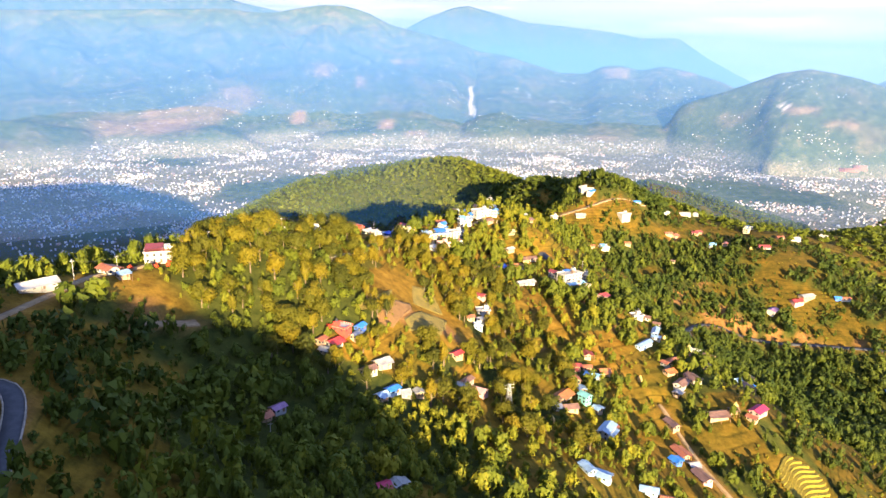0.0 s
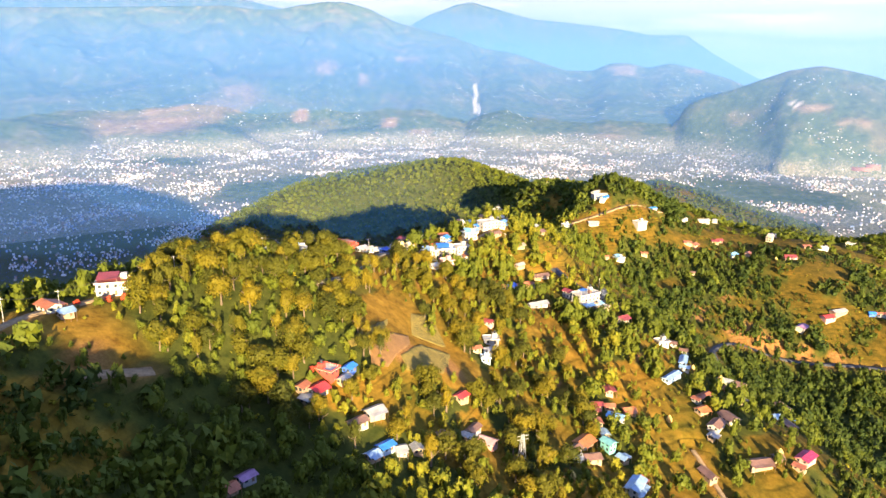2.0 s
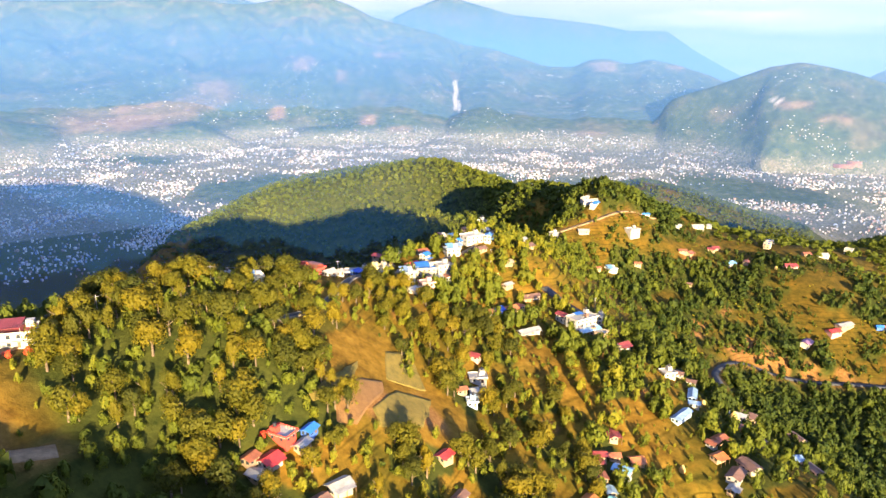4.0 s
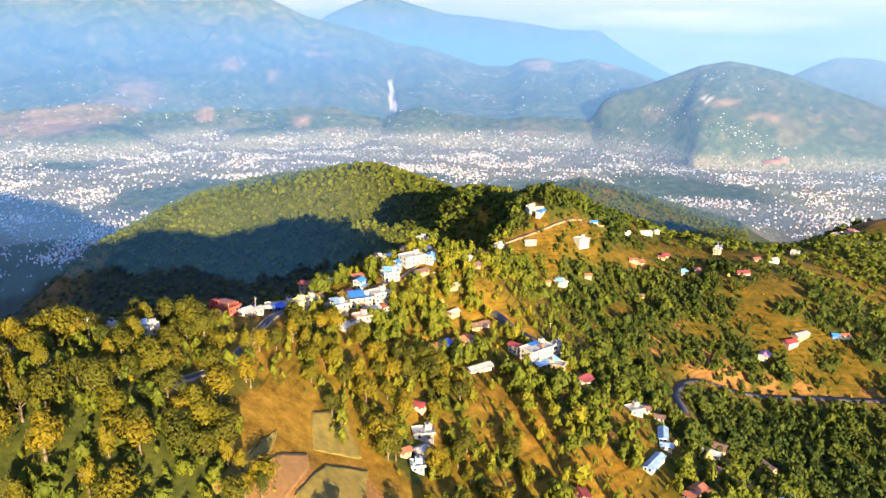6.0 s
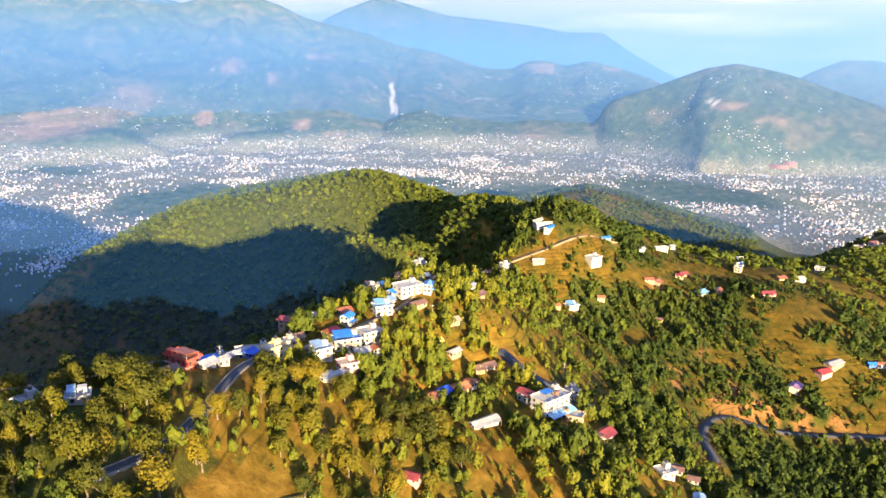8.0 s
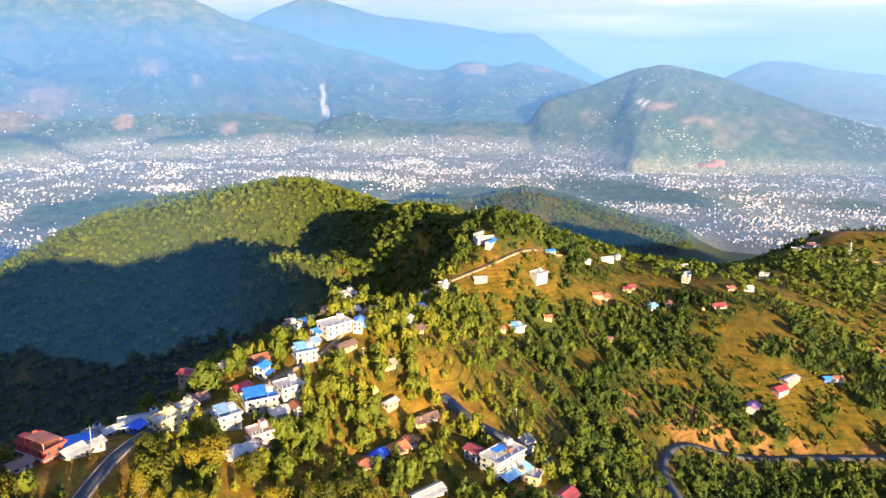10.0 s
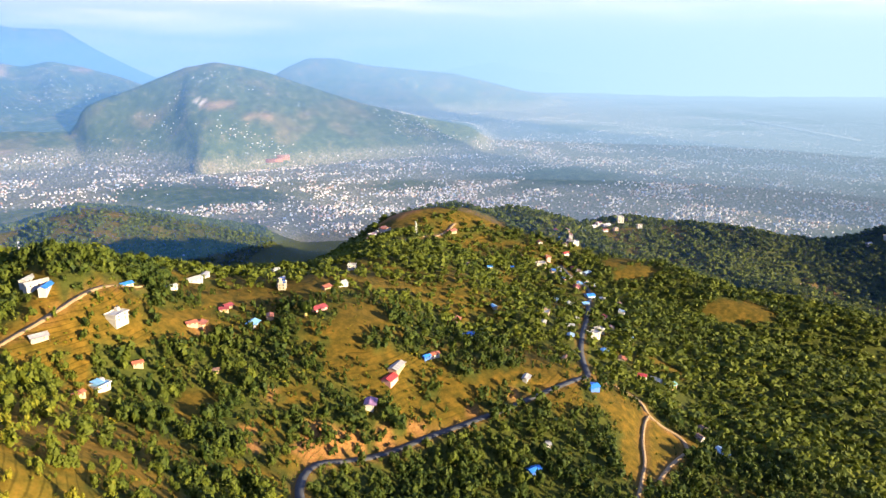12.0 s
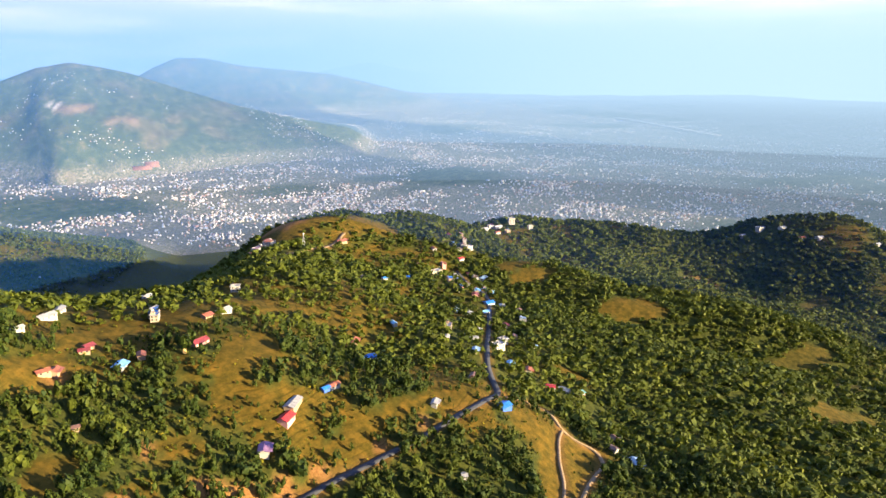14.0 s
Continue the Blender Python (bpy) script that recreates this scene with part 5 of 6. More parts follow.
def flat_house(row, rng):
    x, y, turn, length, width, storeys, kind, wall, roof = row
    ob = new("house")
    rise = 2.6
    top = storeys * rise
    part("wall", boxed(-length / 2, -width / 2, -4, length / 2, width / 2, top), WALL_MAT[wall], ob)
    for k in range(1, storeys + 1):   # projecting floor slabs
        part("floor_slab", boxed(-length / 2 - 0.5, -width / 2 - 0.9, k * rise - 0.16, length / 2 + 0.5, width / 2 + 0.4, k * rise + 0.02), SLAB_MAT[roof] if k == storeys else CONCRETE, ob)
    bm = bmesh.new()
    w, h = 0.14, 0.75
    for a in ((-length / 2 - 0.5, -width / 2 - 0.9, length / 2 + 0.5, -width / 2 - 0.9 + w), (-length / 2 - 0.5, width / 2 + 0.4 - w, length / 2 + 0.5, width / 2 + 0.4),
              (-length / 2 - 0.5, -width / 2 - 0.9 + w, -length / 2 - 0.5 + w, width / 2 + 0.4 - w), (length / 2 + 0.5 - w, -width / 2 - 0.9 + w, length / 2 + 0.5, width / 2 + 0.4 - w)):
        block(bm, a[0], a[1], top + 0.02, a[2], a[3], top + h)
    part("parapet", bm, WALL_MAT[wall], ob)
    part("stair_head", boxed(length / 2 - 3.2, width / 2 - 2.8, top + 0.02, length / 2 - 0.6, width / 2 - 0.3, top + 2.3), WALL_MAT[wall], ob)
    if roof in ("blue", "sky", "rust", "darkred", "brown", "bluegrey"):     # a sheet roof over part of the terrace
        a, b = -length / 2 + 0.3, length / 2 - 3.6
        bm = boxed(a, -width / 2, top + 2.2, b, width / 2 - 0.2, top + 2.32)
        for v in bm.verts:
            v.co.z += (v.co.y / width) * 0.9
        part("terrace_roof", bm, ROOF_MAT[roof], ob)
        for q in (a + 0.2, b - 0.2):
            for r_ in (-width / 2 + 0.2, width / 2 - 0.5):
                part("post", boxed(q - 0.06, r_ - 0.06, top, q + 0.06, r_ + 0.06, top + 2.22 + r_ / width * 0.9), CONCRETE, ob)
    else:
        bm = bmesh.new()
        bmesh.ops.create_cone(bm, cap_ends=True, segments=12, radius1=0.62, radius2=0.58, depth=1.3, matrix=Matrix.Translation((length / 2 - 1.9, width / 2 - 1.5, top + 2.95)))
        part("water_tank", bm, TANK, ob)
        for q in range(4):            # starter columns
            px = -length / 2 + 0.3 + q * (length - 4) / 3
            part("column_stub", boxed(px - 0.13, -width / 2 + 0.1, top, px + 0.13, -width / 2 + 0.36, top + 1.3), CONCRETE, ob)
    return ob, rise


ROOF_WORDS = {"tarp": "bright blue tarpaulin", "rust": "rust-red sheet-metal", "bluegrey": "blue-grey sheet-metal", "sky": "pale blue sheet-metal", "darkred": "dark red sheet-metal"}


def village_rows():
    """Small houses strung along the far village street, and on the crest beyond it."""
    rng = random.Random(17)
    rows = []
    for n, (street, reach) in enumerate((([(600, 668), (650, 695), (719, 734), (786, 774), (832, 813), (866, 858), (899, 901), (930, 950), (980, 990)], 42), ([(1080, 1000), (1150, 975), (1220, 950)], 20), ([(640, 1040), (690, 1055)], 14))):
        for k in range((46, 12, 5)[n]):
            i = rng.randrange(len(street) - 1)
            u, side = rng.random(), rng.choice((-1, 1)) * rng.uniform(9, reach)
            (ax, ay), (bx, by) = street[i], street[i + 1]
            d = math.hypot(bx - ax, by - ay)
            x, y = ax + (bx - ax) * u - (by - ay) / d * side, ay + (by - ay) * u + (bx - ax) / d * side
            if any(math.hypot(x - q[0], y - q[1]) < 9.5 for q in rows + [q for hamlet in HAMLETS for q in hamlet]):
                continue
            flat = rng.random() < 0.3
            rows.append((x, y, math.degrees(math.atan2(by - ay, bx - ax)) % 180, rng.uniform(7, 11), rng.uniform(5, 7), 2 if flat else 1, "flat" if flat else "gable",
                         rng.choice(("white", "cream", "tan", "white", "grey", "pink")), rng.choice(("rust", "blue", "brown", "grey", "bluegrey", "white", "darkred", "sky"))))
    return rows


HAMLETS.append([
    (-22, 522, 30, 6, 4.5, 1, "gable", "tan", "brown"), (-38.5, 491, 60, 5, 3.4, 1, "gable", "blue", "tarp"), (-49.5, 463, 50, 6, 4, 1, "gable", "grey", "grey"), (-24, 506, 35, 6.5, 5, 2, "flat", "cream", "grey"),
    (-1, 556, 30, 6.5, 5, 1, "gable", "tan", "rust"), (31, 603, 25, 7, 5, 1, "gable", "tan", "brown"), (43, 599, 25, 6, 4.5, 1, "gable", "white", "grey"), (-19, 546, 20, 7, 4.6, 1, "gable", "yellow", "tan"),
    (-14, 560, 20, 6, 4.5, 1, "gable", "yellow", "tan"), (72, 601, 60, 5, 3.6, 1, "gable", "grey", "grey"), (75, 591, 40, 6, 4, 1, "gable", "tan", "brown"), (56, 556, 30, 6, 4, 1, "gable", "tan", "tan"),
    (66, 529, 20, 5, 4, 1, "gable", "tan", "brown"), (82, 792, 20, 8, 6, 1, "gable", "white", "brown"), (749, 759, 160, 9, 6, 1, "gable", "white", "sky"), (393, 801, 10, 8, 5, 1, "gable", "tan", "rust"),
    (91, 400, 95, 6, 4, 1, "gable", "tan", "darkred"), (99.5, 387, 10, 6, 4.5, 1, "gable", "tan", "orange"), (-52, 492, 18, 6.5, 5, 1, "flat", "grey", "grey"), (8, 515, 20, 7, 5, 1, "gable", "white", "grey"),
    (603, 537, 60, 7, 5, 1, "gable", "white", "brown"), (377, 848, 20, 8, 5, 1, "gable", "white", "grey"), (22, 571, 30, 6, 5, 1, "gable", "white", "bluegrey")])
HAMLETS.append(village_rows())


def outbuildings():
    """Sheds and kitchens beside the farmhouses below the village."""
    rng = random.Random(29)
    rows, all_rows = [], [q for hamlet in HAMLETS for q in hamlet]
    for x, y, turn, length, width, storeys, kind, wall, roof in all_rows:
        if kind != "gable" or length > 13 or math.hypot(x - 60, y - 300) > 230 or rng.random() < 0.3:
            continue
        a = radians(turn) + rng.choice((0, math.pi))
        d = length / 2 + rng.uniform(4.0, 5.5)
        px, py = x + d * math.cos(a) - 1.5 * math.sin(a), y + d * math.sin(a) + 1.5 * math.cos(a)
        if any(math.hypot(px - q[0], py - q[1]) < 5.2 for q in rows + all_rows) or to_roads(np.array([px]), np.array([py]), 8.0)[0][0] < 3.5:
            continue
        rows.append((px, py, (turn + rng.choice((0, 90))) % 180, rng.uniform(4.2, 5.6), rng.uniform(3.2, 3.8), 1, "gable", rng.choice(("tan", "white", "tan", "grey")), rng.choice(("rust", "grey", "brown", "bluegrey", "rust"))))
    return rows


HAMLETS.append(outbuildings())


def build_houses():
    rng = random.Random(5)
    for hamlet in HAMLETS:
        for row in hamlet:
            x, y, turn, length, width, storeys, kind, wall, roof = row
            ob, rise = (gable_house if kind == "gable" else flat_house)(row, rng)
            near = math.hypot(x - 30, y - 200) < 420
            openings(ob, length, width, storeys, rise, near)
            c, s_ = math.cos(radians(turn)) * length / 3, math.sin(radians(turn)) * length / 3
            z = float(np.mean(ground(np.array([x, x + c, x - c]), np.array([y, y + s_, y - s_]))))
            ob.matrix_basis = pose(x, y, z + 0.3, 0, 0, turn)
            colour = {"sky": "pale blue", "tan": "mud-brown"}.get(wall, wall)
            cover = ROOF_WORDS.get(roof, roof + " sheet-metal")
            if kind == "gable":
                words = f"{colour}-walled hillside house under a {cover} gable roof"
            else:
                words = f"{storeys}-storey flat-roofed {colour} concrete house on the hillside"
            tagged(ob, words, "house", "hillside houses")
            if storeys == 3 and length > 16:      # the hotel: awning over the lower terrace, shelter on the roof
                bm = boxed(-length / 2 + 1, -width / 2 - 5.0, 2.5, length / 2 + 0.5, -width / 2 - 0.6, 2.62)
                for v in bm.verts:
                    v.co.z += (v.co.y + width / 2) * 0.22
                part("awning", bm, ROOF_MAT["sky"], ob, "pale blue sheet awning")
                for q in range(4):
                    px = -length / 2 + 1.4 + q * (length - 1.6) / 3
                    part("post", boxed(px - 0.07, -width / 2 - 4.8, -3, px + 0.07, -width / 2 - 4.66, 1.5), CONCRETE, ob)
                bm = boxed(-length / 2 + 3, -1.5, 3 * rise + 2.2, 0.5, 2.6, 3 * rise + 2.32)
                for v in bm.verts:
                    v.co.z += 0.9 - abs(v.co.y - 0.5) * 0.4
                part("roof_shelter", bm, ROOF_MAT["blue"], ob, "bright blue tarpaulin shelter")
                for q in (-length / 2 + 3.2, 0.3):
                    for w_ in (-1.3, 2.4):
                        part("post", boxed(q - 0.06, w_ - 0.06, 3 * rise, q + 0.06, w_ + 0.06, 3 * rise + 2.3), CONCRETE, ob)
                part("cabin", boxed(0.8, -2.4, 3 * rise + 0.02, 3.4, -0.4, 3 * rise + 1.9), ROOF_MAT["brown"], ob)


build_houses()


# ---- haystacks, poles and the pylon ----
def haystack(x, y, size):
    ob_mesh = bmesh.new()
    rng = random.Random(int(x * 7 + y))
    profile = [(0.75, -0.3), (0.95, 0.3), (1.0, 0.8), (0.86, 1.35), (0.55, 1.9), (0.2, 2.35), (0.03, 2.6)]
    rings = [[ob_mesh.verts.new((r * size * (1 + rng.uniform(-0.07, 0.07)) * math.cos(k * 0.5236), r * size * (1 + rng.uniform(-0.07, 0.07)) * math.sin(k * 0.5236), h * size)) for k in range(12)] for r, h in profile]
    for a, b in zip(rings, rings[1:]):
        for k in range(12):
            ob_mesh.faces.new((a[k], a[(k + 1) % 12], b[(k + 1) % 12], b[k]))
    ob_mesh.faces.new(rings[-1])
    me = bpy.data.meshes.new("haystack")
    ob_mesh.to_mesh(me); ob_mesh.free()
    me.materials.append(STRAW)
    ob = new("haystack", me)
    ob.matrix_basis = pose(x, y, float(ground(np.array([x]), np.array([y]))[0]), 0, 0, rng.uniform(0, 360))
    tagged(ob, "domed golden straw haystack standing in a field", "haystack", "haystacks")


STRAW = varied("straw", (0.38, 0.24, 0.07), (0.62, 0.44, 0.16), 2.0, 0.95, depth=0.1)
for hx, hy, hs in ((48.2, 539, 1.9), (66.7, 528.2, 1.6), (169.9, 446.1, 2.2), (59, 320.7, 1.5), (170.1, 365.3, 1.9), (121, 386.9, 1.5), (342.5, 759.5, 1.5), (207, 429.4, 1.6), (93, 334.9, 1.4), (152.9, 447, 1.3)):
    haystack(hx, hy, hs)

STEEL = varied("galvanised_steel", (0.35, 0.36, 0.37), (0.55, 0.56, 0.57), 2.0, 0.5, 0.5)


def pylon(x, y, height):
    ob = new("power_pylon")
    levels = 6
    half = [1.6 * (1 - 0.75 * k / levels) for k in range(levels + 1)]
    zs = [height * k / levels for k in range(levels + 1)]
    for sx, sy in ((-1, -1), (1, -1), (1, 1), (-1, 1)):
        bm = bmesh.new()
        limb(bm, (sx * half[0], sy * half[0], 0), (sx * half[-1], sy * half[-1], zs[-1]), 0.13, 0.10, 4)
        part("leg", bm, STEEL, ob)
    ring = [(-1, -1), (1, -1), (1, 1), (-1, 1)]
    for k in range(levels):
        for a in range(4):
            (ax, ay), (bx, by) = ring[a], ring[(a + 1) % 4]
            for (px, py), (qx, qy) in (((ax, ay), (bx, by)), ((bx, by), (ax, ay))):
                bm = bmesh.new()
                limb(bm, (px * half[k], py * half[k], zs[k]), (qx * half[k + 1], qy * half[k + 1], zs[k + 1]), 0.07, 0.07, 4)
                part("brace", bm, STEEL, ob)
    for h in (0.82, 0.94):
        part("cross_arm", boxed(-2.6, -0.1, height * h, 2.6, 0.1, height * h + 0.2), STEEL, ob)
    ob.matrix_basis = pose(x, y, float(ground(np.array([x]), np.array([y]))[0]), 0, 0, 20)
    tagged(ob, "slender galvanised lattice power pylon among the trees", "pylon")


def pole(x, y, height):
    ob = new("utility_pole")
    bm = bmesh.new()
    limb(bm, (0, 0, -0.5), (0, 0, height), 0.14, 0.09, 8)
    part("shaft", bm, CONCRETE, ob)
    part("cross_arm", boxed(-0.9, -0.05, height - 0.6, 0.9, 0.05, height - 0.48), STEEL, ob)
    ob.matrix_basis = pose(x, y, float(ground(np.array([x]), np.array([y]))[0]), 0, 0, 15)
    tagged(ob, "grey concrete utility pole beside the village", "pole", "utility poles")
    return ob.matrix_basis.translation + Vector((0, 0, height - 0.45))


def limb(bm, a, b, ra, rb, sides=6):
    a, b = Vector(a), Vector(b)
    turn = (b - a).to_track_quat("Z", "Y")
    rings = [[bm.verts.new(p + turn @ Vector((r * math.cos(6.2832 * k / sides), r * math.sin(6.2832 * k / sides), 0))) for k in range(sides)] for p, r in ((a, ra), (b, rb))]
    for k in range(sides):
        bm.faces.new((rings[0][k], rings[0][(k + 1) % sides], rings[1][(k + 1) % sides], rings[1][k]))


pylon(36.7, 320.2, 15)
pylon(201, 979.9, 22)
pylon(700.4, 1011.2, 20)
tops = [pole(*q) for q in ((-151, 279.4, 10), (-141.1, 297.4, 9), (-117.1, 347.4, 9), (-91.2, 397.5, 9), (-61.2, 437.6, 9), (-45.3, 467.6, 9), (-59.9, 234.1, 10), (44.6, 554, 9), (112.7, 538.5, 9))]
def wire(bm, points, radius):
    """One unbroken wire through the given points."""
    rings = [[bm.verts.new(p + Vector((radius * math.cos(k * 2.0944), 0, radius * math.sin(k * 2.0944)))) for k in range(3)] for p in points]
    for p, q in zip(rings, rings[1:]):
        for k in range(3):
            bm.faces.new((p[k], p[(k + 1) % 3], q[(k + 1) % 3], q[k]))


for a, b in zip(tops[:5], tops[1:6]):
    span = new("power_line")
    for side in (-0.7, 0.7):
        bm = bmesh.new()
        wire(bm, [a.lerp(b, k / 8) + Vector((side, 0, -4 * (k / 8) * (1 - k / 8) * 1.2)) for k in range(9)], 0.035)
        part("wire", bm, TANK, span)
    tagged(span, "pair of thin sagging wires between the poles", "wire", "power lines")


def red_bush(x, y, size, seed):
    """A bougainvillea: a low heap of red flowering boughs on a short stem."""
    ob = new("flowering_bush")
    bm = bmesh.new()
    limb(bm, (0, 0, -0.4), (0.1, 0, size * 0.8), 0.12, 0.05)
    part("stem", bm, STEM, ob)
    v, f = crown_shape(seed, 420, 0.10, 0.8, 10)
    v = v * size
    v[:, 2] -= v[:, 2].min() - 0.15
    crown = new("crown", soup("crown", v, f, [RED_FLOWERS]))
    crown.parent = ob
    ob.matrix_basis = pose(x, y, float(ground(np.array([x]), np.array([y]))[0]))
    tagged(ob, "bright red flowering bush on the grassy crest", "bush", "flowering bushes")


# ---- small tilled plots by the village ----
def plot(corners, mat, label):
    """A tilled plot, draped on the slope and edged with a low bank."""
    p = np.array(corners, float)
    c = p.mean(0)
    p = c + (p - c) * 1.02
    rings, per = 7, 8
    edge = np.concatenate([p[i] + (p[(i + 1) % len(p)] - p[i]) * (np.arange(per) / per)[:, None] for i in range(len(p))])
    n = len(edge)
    edge = edge + np.stack([fbm(edge[:, 0] / 4, edge[:, 1] / 4, 2, 7) - 0.4, fbm(edge[:, 0] / 4, edge[:, 1] / 4, 2, 8) - 0.4], 1) * 2.2
    xy = np.concatenate([c + (edge - c) * (k + 1) / rings for k in range(rings)] + [c + (edge - c) * 1.05, c[None]])
    z = ground(xy[:, 0], xy[:, 1]) + 0.35
    z[(rings - 1) * n:rings * n] += 0.15
    z[rings * n:(rings + 1) * n] -= 0.9
    k, i = np.meshgrid(np.arange(rings), np.arange(n), indexing="ij")
    quads = np.stack([k * n + i, (k + 1) * n + i, (k + 1) * n + (i + 1) % n, k * n + (i + 1) % n], -1).reshape(-1, 4)
    hub = len(xy) - 1
    inner = np.stack([np.full(n // 2, hub), np.arange(0, n, 2), np.arange(1, n, 2), (np.arange(1, n, 2) + 1) % n], 1)
    tagged(new("field", soup("field", np.c_[xy, z], np.concatenate([quads, inner]), [mat])), label, "field", "tilled plots", "structure")


def furrowed(name, low, high, turn):
    m = varied(name, low, high, 0.3, 0.95)
    nt = m.node_tree
    w = add(nt, "TexWave", Scale=0.9, Distortion=1.5)
    g = nt.nodes.new("ShaderNodeNewGeometry")
    r = nt.nodes.new("ShaderNodeVectorRotate")
    r.rotation_type = "Z_AXIS"
    r.inputs["Angle"].default_value = radians(turn)
    nt.links.new(g.outputs["Position"], r.inputs["Vector"])
    nt.links.new(r.outputs["Vector"], w.inputs["Vector"])
    bump(nt, w.outputs["Fac"], nt.nodes["Principled BSDF"], 0.7, 0.25)
    return m


SOIL, SPROUT = furrowed("ploughed_soil", (0.20, 0.10, 0.03), (0.27, 0.14, 0.045), 30), furrowed("young_crop", (0.12, 0.095, 0.014), (0.21, 0.15, 0.025), 60)
plot([(-24.8, 368.5), (-15.6, 376), (-14.6, 368.1), (-22.4, 341.1), (-29.1, 339), (-31.6, 347)], SOIL, "reddish-brown ploughed plot on the slope below the village")
plot([(-9.3, 375.1), (4.4, 383.2), (3.9, 370.2), (1.7, 358.2), (-14.1, 346.1), (-16.6, 354.1)], SPROUT, "olive-green young crop in a banked plot")
plot([(-15.1, 401), (-5.4, 412), (2.9, 390.1), (-8.6, 383.1), (-13.7, 381)], SPROUT, "olive-green young crop in a banked plot")
plot([(-35.6, 356.7), (-26.1, 380), (-26.6, 370), (-33.6, 349), (-38.6, 343), (-40.1, 345)], SPROUT, "olive-green young crop in a banked plot")


# ---- the mustard field in narrow terraces ----
def mustard_field(cx, cy, half, steps_n):
    ob = new("mustard_field")
    e = 6.0
    gx = float(ground(np.array([cx + e]), np.array([cy]))[0] - ground(np.array([cx - e]), np.array([cy]))[0])
    gy = float(ground(np.array([cx]), np.array([cy + e]))[0] - ground(np.array([cx]), np.array([cy - e]))[0])
    up_turn = math.atan2(gy, gx)
    ux, uy, sx, sy = math.cos(up_turn), math.sin(up_turn), -math.sin(up_turn), math.cos(up_turn)
    for k in range(steps_n):
        o0 = (k - steps_n / 2) * 2.3
        width = half * math.sqrt(max(0.15, 1 - (2 * k / steps_n - 1) ** 2))
        n = 14
        top, bottom = [], []
        bm = bmesh.new()
        for i in range(n + 1):
            w = -width + 2 * width * i / n
            bend = 1.6 * math.sin(w * 0.21 + k * 0.3)
            for o, store in ((o0 + bend, top), (o0 + 2.15 + bend, bottom)):
                px, py = cx + ux * o + sx * w, cy + uy * o + sy * w
                mid_x, mid_y = cx + ux * (o0 + 2 + bend) + sx * w, cy + uy * (o0 + 2 + bend) + sy * w
                pz = float(ground(np.array([mid_x]), np.array([mid_y]))[0]) + 0.7
                store.append((bm.verts.new((px, py, pz)), bm.verts.new((px, py, pz - 2.2))))
        for i in range(n):
            bm.faces.new((top[i][0], top[i + 1][0], bottom[i + 1][0], bottom[i][0]))
            bm.faces.new((top[i][1], top[i + 1][1], top[i + 1][0], top[i][0]))
            bm.faces.new((bottom[i][0], bottom[i + 1][0], bottom[i + 1][1], bottom[i][1]))
        bmesh.ops.recalc_face_normals(bm, faces=bm.faces)
        part("terrace", bm, MUSTARD, ob)
    tagged(ob, "bright yellow flowering mustard field in narrow curved terraces", "field")


MUSTARD = varied("mustard_crop", (0.15, 0.115, 0.006), (0.27, 0.20, 0.010), 0.8, 0.9, depth=0.3)
mustard_field(191.1, 323.6, 15, 10)


# ---- trees ----
def crown_shape(seed, quads, leaf, tall, lumps=9, core=True):
    """A leafy crown about one unit in radius: small leaf clumps on an uneven heap of boughs. tall: height over width."""
    rng = np.random.default_rng(seed)
    c = rng.normal(0, 1, (lumps, 3))
    c = c / np.linalg.norm(c, axis=1, keepdims=True) * rng.uniform(0.25, 0.72, (lumps, 1))
    size = rng.uniform(0.28, 0.5, lumps)
    k = rng.integers(0, lumps, quads)
    d = rng.normal(0, 1, (quads, 3)); d[:, 2] = d[:, 2] + 0.55
    d /= np.linalg.norm(d, axis=1, keepdims=True)
    p = c[k] + d * (size[k] * rng.uniform(0.7, 1.12, quads))[:, None]
    n = d * 0.8 + p * 0.5 + rng.normal(0, 0.24, d.shape)
    n /= np.linalg.norm(n, axis=1, keepdims=True)
    u = np.cross(n, rng.normal(0, 1, n.shape)); u /= np.linalg.norm(u, axis=1, keepdims=True)
    v = np.cross(n, u)
    w = leaf * rng.uniform(0.7, 1.4, quads)[:, None]
    corner = np.stack([p - u * w - v * w * 0.6, p + u * w * 0.95 - v * w * 0.55, p + u * w * 0.1 + v * w * 1.1], 1)
    verts = [corner.reshape(-1, 3)]
    tris = [np.arange(quads * 3).reshape(-1, 3)]
    if core:
        g = (1 + 5 ** 0.5) / 2
        ico = np.array([(-1, g, 0), (1, g, 0), (-1, -g, 0), (1, -g, 0), (0, -1, g), (0, 1, g), (0, -1, -g), (0, 1, -g), (g, 0, -1), (g, 0, 1), (-g, 0, -1), (-g, 0, 1)]) / (1 + g * g) ** 0.5
        f = np.array([(0, 11, 5), (0, 5, 1), (0, 1, 7), (0, 7, 10), (0, 10, 11), (1, 5, 9), (5, 11, 4), (11, 10, 2), (10, 7, 6), (7, 1, 8), (3, 9, 4), (3, 4, 2), (3, 2, 6), (3, 6, 8), (3, 8, 9), (4, 9, 5), (2, 4, 11), (6, 2, 10), (8, 6, 7), (9, 8, 1)])
        tris.append(f + quads * 3)
        verts.append(ico * rng.uniform(0.3, 0.55, (12, 1)))
    verts = np.concatenate(verts) * (1, 1, tall)
    return verts, np.concatenate(tris)


